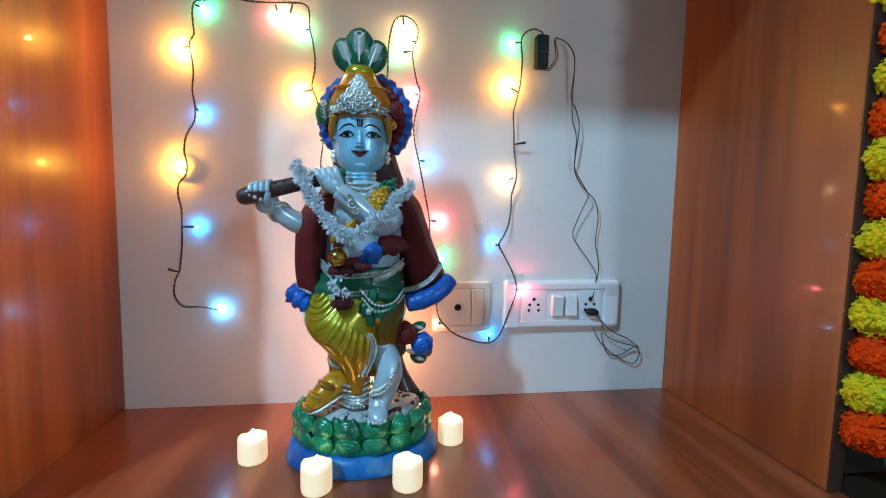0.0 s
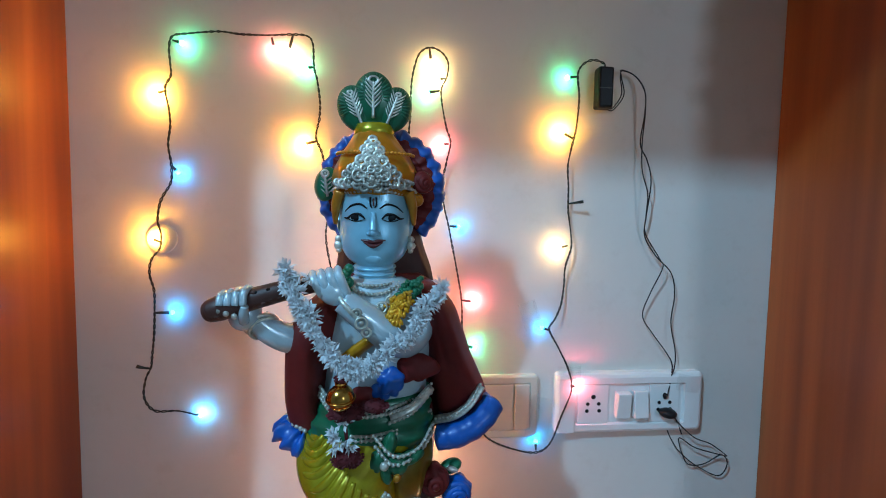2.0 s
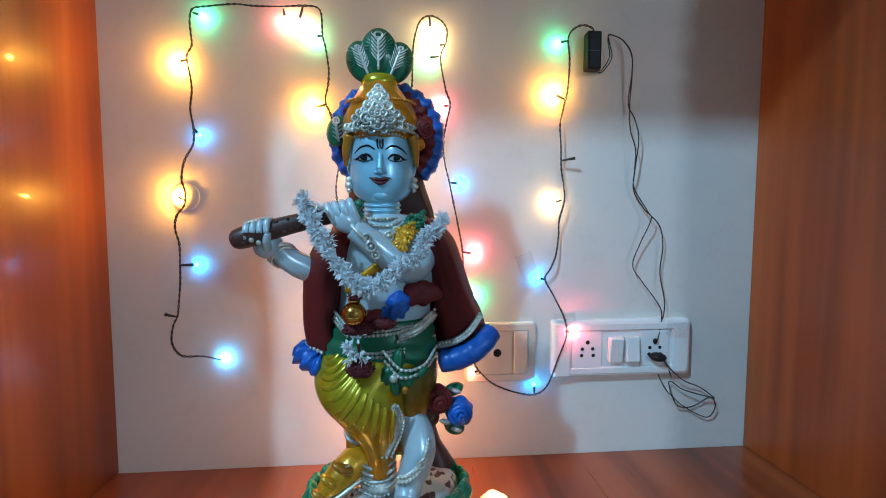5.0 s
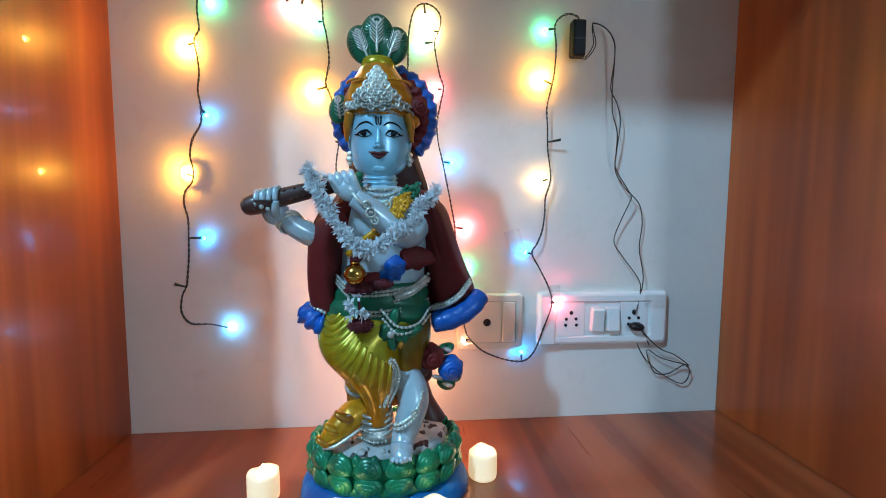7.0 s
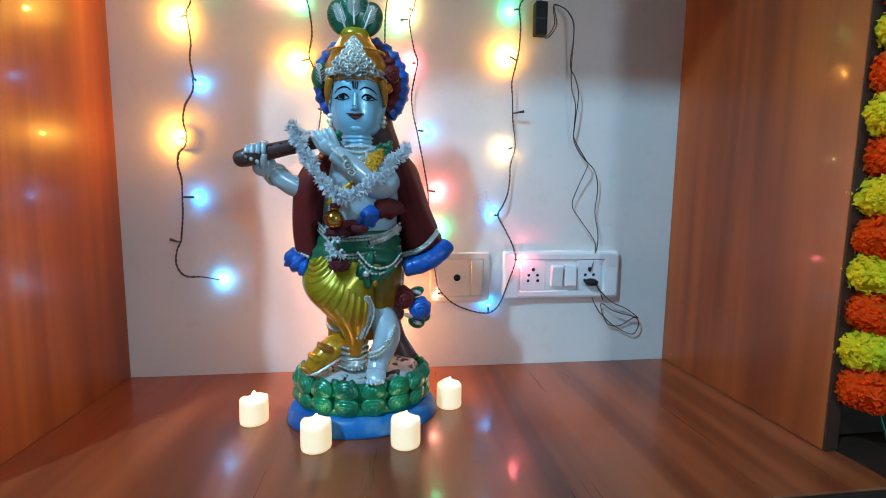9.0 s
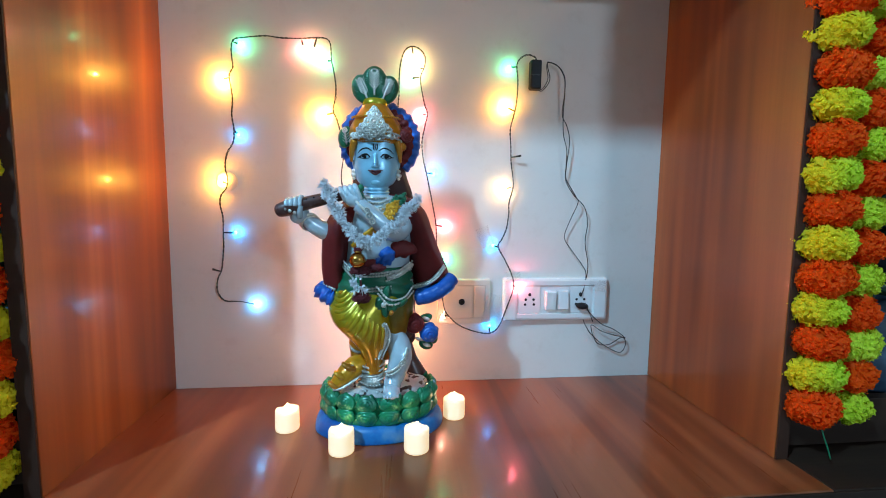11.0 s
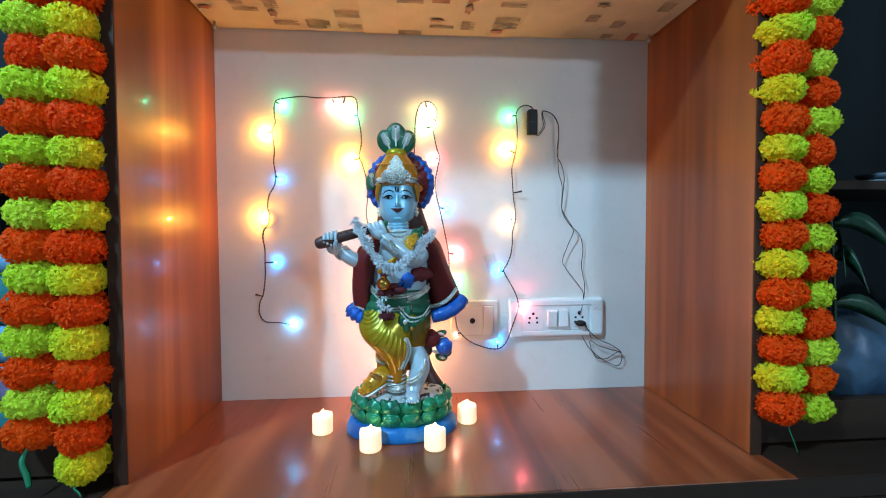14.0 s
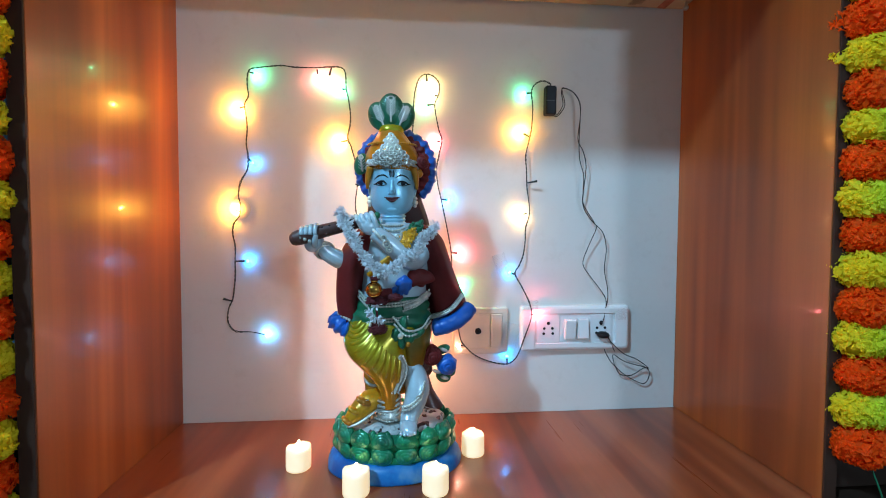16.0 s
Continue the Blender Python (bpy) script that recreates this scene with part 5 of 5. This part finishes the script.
def pompon(c, r, n, seed, mat=M_VELVET):
    bm, q = bmesh.new(), random.Random(seed)
    ell(bm, c, tuple(k * 0.82 for k in r), u=16, v=10)
    for _ in range(n):
        d = Vector((q.gauss(0, 1), q.gauss(0, 1), q.gauss(0, 1))).normalized()
        p = Vector(c) + Vector((d.x * r[0], d.y * r[1], d.z * r[2])) * 0.75
        petal(bm, p, p + Vector((d.x * r[0], d.y * r[1], d.z * r[2])) * 0.3, r[0] * 0.09)
    return part("velvet_ball", bm, mat, jas, "maroon velvet ball")


pompon((0.1975, 0.5955, 0.2890), (0.0075, 0.007, 0.005), 60, 1)
pompon((0.2000, 0.6000, 0.2575), (0.0165, 0.011, 0.0075), 130, 2)
pompon((0.2230, 0.6030, 0.2615), (0.0130, 0.009, 0.0065), 90, 4)
pompon((0.2010, 0.6000, 0.2190), (0.0145, 0.010, 0.0095), 120, 3)

# ---- marigold garlands at both sides of the niche ----
def shred_film(name, a, b, split=False):
    """Shredded plastic film: each shred a little different; split: from one hue to the other across the flower."""
    m = material(name, a, 0.6, spec=0.16)
    t, n, l, bs = nodes_of(m)
    geo, oi = n.new("ShaderNodeNewGeometry"), n.new("ShaderNodeObjectInfo")
    if split:
        tc, sep, mr = n.new("ShaderNodeTexCoord"), n.new("ShaderNodeSeparateXYZ"), n.new("ShaderNodeMapRange")
        l.new(tc.outputs["Object"], sep.inputs[0])
        l.new(sep.outputs[0], mr.inputs[0])
        mr.inputs[1].default_value, mr.inputs[2].default_value = -0.022, 0.022
        base = mixed(m, mr.outputs[0], a, b)
    else:
        base = mixed(m, oi.outputs["Random"], a, b)
    shade = ramp(m, geo.outputs["Random Per Island"], [(0.0, (0.95, 0.93, 0.90)), (0.4, (1, 1, 1))])
    l.new(mixed(m, 1.0, base, shade, "MULTIPLY"), bs.inputs["Base Color"])
    out, tr, mx = n["Material Output"], n.new("ShaderNodeBsdfTranslucent"), n.new("ShaderNodeMixShader")
    l.new(bs.inputs["Base Color"].links[0].from_socket, tr.inputs[0])
    mx.inputs[0].default_value = 0.5
    l.new(bs.outputs[0], mx.inputs[1])
    l.new(tr.outputs[0], mx.inputs[2])
    l.new(mx.outputs[0], out.inputs["Surface"])
    return m


M_ORANGE_F = shred_film("orange plastic film", (0.99, 0.135, 0.005), (0.99, 0.100, 0.005))
M_LIME_F = shred_film("lime plastic film", (0.73, 0.85, 0.05), (0.79, 0.88, 0.08))
M_MIX_R = shred_film("yellow to lime plastic film", (0.97, 0.80, 0.03), (0.74, 0.90, 0.06), True)
M_MIX_L = shred_film("lime to yellow plastic film", (0.77, 0.87, 0.05), (0.97, 0.80, 0.03), True)
M_RIBBON = varied("green plastic ribbon", (0.01, 0.22, 0.10), 0.4, scale=60)


def marigold(seed, r, h, mat):
    """A flattened pompon of shredded film round a core."""
    q, bm = random.Random(seed), bmesh.new()
    ell(bm, (0, 0, 0), (r * 0.92, r * 0.92, h * 0.90), u=16, v=9)
    lobes = [q.uniform(0, 6.28) for _ in range(4)]
    for k in range(900):
        z = q.uniform(-0.98, 0.98)
        a = q.uniform(0, 2 * math.pi)
        w = math.sqrt(1 - z * z) ** 0.92
        swell = 0.99 + 0.05 * math.sin(3 * a + lobes[0]) + 0.04 * math.sin(5 * a + lobes[1] + 3 * z) + q.uniform(-0.05, 0.05)
        p = Vector((r * w * math.cos(a), r * w * math.sin(a), h * z)) * swell
        up = Vector((p.x / r ** 2, p.y / r ** 2, p.z / h ** 2)).normalized()
        along = up.cross(Vector((q.uniform(-1, 1), q.uniform(-1, 1), q.uniform(-1, 1)))).normalized()
        side = up.cross(along) * q.uniform(0.0016, 0.0034)
        tip = p + along * q.uniform(0.0015, 0.0045) + up * q.uniform(0.0002, 0.0027)
        curl_up = up * q.uniform(0.0004, 0.0022)
        f = [bm.verts.new(v) for v in (p - along * 0.006 - up * 0.003, p - side + curl_up, p + side - up * 0.0006, tip - side * 0.6 - curl_up * 0.5, tip + side * 0.5 + curl_up)]
        for t in ((0, 1, 2), (1, 3, 4), (1, 4, 2)):
            bm.faces.new([f[i] for i in t])
    return mesh_from(bm, "marigold", mat)


R, H = 0.0350, 0.0242
FLOWERS = {"o": [marigold(k, R, H * 1.08, M_ORANGE_F) for k in (1, 2, 3)], "l": [marigold(k, R * 0.96, H, M_LIME_F) for k in (4, 5, 6)],
           "r": [marigold(k, R, H, M_MIX_R) for k in (7, 8, 9)], "y": [marigold(k, R * 0.98, H, M_MIX_L) for k in (10, 11, 12)]}


def garland(x, y, z0, kinds, count, lean, label, seed, size=1.0, step=0.0430, ribbon=True):
    ob = thing("marigold_garland", at=(x, y, z0), label=label, category="garland", group="marigold garlands")
    q = random.Random(seed)
    for i in range(count):
        k = kinds[i % 2]
        m = Matrix.Translation((q.uniform(-0.003, 0.003) + lean * i, q.uniform(-0.003, 0.003), i * step)) @ Euler((q.uniform(-0.12, 0.12), q.uniform(-0.12, 0.12), q.uniform(-0.5, 0.5))).to_matrix().to_4x4()
        sc = size * q.uniform(0.94, 1.06)
        piece("marigold", q.choice(FLOWERS[k]), ob, m @ Matrix.Diagonal((sc, sc, q.uniform(0.95, 1.08), 1)))
    bm = bmesh.new()
    tube(bm, [(x, y, z0), (x + lean * count / 2, y, z0 + step * count / 2), (x + lean * count, y, z0 + step * count)], 0.0012, n=6, per=4)
    part("string", bm, M_RIBBON, ob)
    if not ribbon:
        return ob
    tail = min(0.05, z0 - 0.023)
    bm = bmesh.new()
    tube(bm, [(x + 0.004, y - 0.01, z0 - 0.012), (x + 0.002, y - 0.022, z0 - 0.018 - tail * 0.3), (x + 0.009, y - 0.024, z0 - 0.018 - tail * 0.7), (x + 0.013, y - 0.026, z0 - 0.018 - tail)], [0.002, 0.0035, 0.004, 0.003], n=6, per=5, flat=0.25)
    part("ribbon_tail", bm, M_RIBBON, ob, "green ribbon tail")
    return ob


LR = "orange and yellow artificial marigold garland hanging before the panel edge"
LL = "orange and lime artificial marigold garland hanging before the panel edge"
garland(0.824, 0.506, 0.084, "or", 27, -0.0004, LR, 11, 1.0, 0.0448)
garland(0.890, 0.520, 0.075, "lo", 27, -0.0006, LL, 12, 0.97, 0.0455, False)
garland(-0.217, 0.500, 0.040, "yo", 29, 0.0007, LL, 13, 0.89)
garland(-0.286, 0.506, 0.086, "ol", 28, 0.0013, LL, 14, 0.89)

# ---- what stands in the dark side bays ----
M_BAG = varied("bluish plastic film bag", (0.05, 0.10, 0.16), 0.3, scale=30, spread=0.35, bump=0.4)
M_LEAF = varied("dark green leaf", (0.012, 0.05, 0.022), 0.4, scale=50)
M_RIB2 = varied("rust brown ribbon", (0.085, 0.045, 0.006), 0.7, scale=50)
M_TEAL = varied("teal cloth", (0.02, 0.15, 0.15), 0.8, scale=60, spread=0.3)
M_BLUEC = varied("pale blue cloth", (0.15, 0.32, 0.48), 0.8, scale=60, spread=0.3)
M_MAUVE = varied("mauve cloth", (0.20, 0.14, 0.24), 0.8, scale=60, spread=0.3)
M_TRAY = varied("pale tray", (0.12, 0.15, 0.17), 0.4, scale=30)
M_GREENB = varied("green glossy ornament", (0.008, 0.05, 0.024), 0.4, scale=30)


def lump(name, c, r, mat, seed, label, category):
    """A soft crumpled bundle resting on its support."""
    bm = bmesh.new()
    ell(bm, (c[0], c[1], c[2] + r[2]), r, u=36, v=22)
    for v in bm.verts:
        d = Vector(v.co) - Vector((c[0], c[1], c[2] + r[2]))
        v.co += d * (0.22 * noise.noise(Vector(v.co) * 14 + Vector((seed, 0, 0))) + 0.10 * noise.noise(Vector(v.co) * 42))
        v.co.z = max(v.co.z, c[2])
    return thing(name, bm, mat, at=c, label=label, category=category)


lump("plastic_bag", (1.06, 0.645, 0.0), (0.17, 0.075, 0.105), M_BAG, 1.0, "crumpled bluish plastic bag in the side bay", "plastic bag")
lump("plastic_bag", (1.34, 0.66, 0.0), (0.12, 0.08, 0.13), M_BAG, 5.0, "crumpled bluish plastic bag in the side bay", "plastic bag")


def spray(x, y, z, n, seed, label):
    q = random.Random(seed)
    ob = thing("leaf_spray", at=(x, y, z), label=label, category="artificial plant")
    bm = bmesh.new(); tube(bm, [(x, y, z), (x + 0.005, y, z + 0.2), (x - 0.01, y, z + 0.42)], [0.004, 0.003, 0.002], n=7)
    part("stem", bm, M_LEAF, ob)
    for i in range(n):
        h = z + 0.14 + 0.26 * i / n
        a, ln = q.uniform(-0.6, 3.8), q.uniform(0.10, 0.16)
        bm = bmesh.new()
        rings = []
        for k in range(9):
            f = k / 8
            c = Vector((x + math.cos(a) * ln * f, y - abs(math.sin(a)) * 0.05 * f, h + 0.05 * f - 0.11 * f * f))
            w = 0.017 * math.sin(math.pi * min(0.97, 0.06 + 0.94 * f)) + 0.0008
            rings.append([c + Vector((0, 0, w)), c + Vector((0, -0.0012, 0.003)), c - Vector((0, 0, w)), c + Vector((0, 0.0012, 0.003))])
        skin(bm, rings)
        part("leaf", bm, M_LEAF, ob)
    return ob


spray(0.99, 0.575, 0.0, 9, 5, "dark green artificial leaf spray in the side bay")
bm = bmesh.new()
tube(bm, [(1.30, 0.500, 1.30), (1.19, 0.500, 0.94), (1.10, 0.500, 0.66), (1.060, 0.500, 0.547), (1.044, 0.500, 0.471), (1.041, 0.500, 0.404), (1.051, 0.500, 0.328), (1.074, 0.502, 0.268), (1.105, 0.503, 0.207), (1.15, 0.505, 0.12)], [0.013, 0.013, 0.013, 0.014, 0.015, 0.014, 0.013, 0.011, 0.009, 0.006], n=8, flat=0.16)
thing("hanging_ribbon", bm, M_RIB2, at=(1.30, 0.50, 1.30), label="rust brown ribbon hanging from the unit's crown board", category="ribbon")
bm = bmesh.new()
ell(bm, (1.24, 0.64, 0.466), (0.055, 0.04, 0.0205), u=20, v=12, bumps=0.08, waves=7)
thing("green_ornament", bm, M_GREENB, at=(1.24, 0.64, 0.446), label="glossy green ornament on the bay shelf", category="ornament")
for z, w in ((0.4465, 0.20), (0.4615, 0.17)):
    bm = bmesh.new()
    loft(bm, [(1.35, 0.69, z, w * 0.8, 0.075), (1.35, 0.69, z + 0.004, w * 0.95, 0.085), (1.35, 0.69, z + 0.014, w, 0.09)], 0, 32)
    thing("tray", bm, M_TRAY, at=(1.35, 0.69, z), label="pale oval tray stacked on the bay shelf", category="tray", group="stacked trays")
zz = 0.0
for i, (mat, h, w, nm) in enumerate(((M_TEAL, 0.09, 0.16, "teal"), (M_MAUVE, 0.07, 0.15, "mauve"), (M_BLUEC, 0.06, 0.155, "pale blue"), (M_TEAL, 0.08, 0.145, "teal"), (M_BLUEC, 0.05, 0.15, "pale blue"))):
    bm = bmesh.new()
    box(bm, -0.40 - w, -0.40 + w * 0.9, 0.58, 0.76, zz + 0.0005, zz + h, 0.018, seg=3)
    for v in bm.verts:
        v.co += Vector((0.006, 0.006, 0.004 if v.co.z > zz + h * 0.5 else 0)) * noise.noise(v.co * 25)
    for f in bm.faces:
        f.smooth = True
    thing("folded_cloth", bm, mat, at=(-0.40, 0.67, zz), label="folded " + nm + " cloth in a stack in the side bay", category="cloth", group="folded cloths")
    zz += h - 0.001
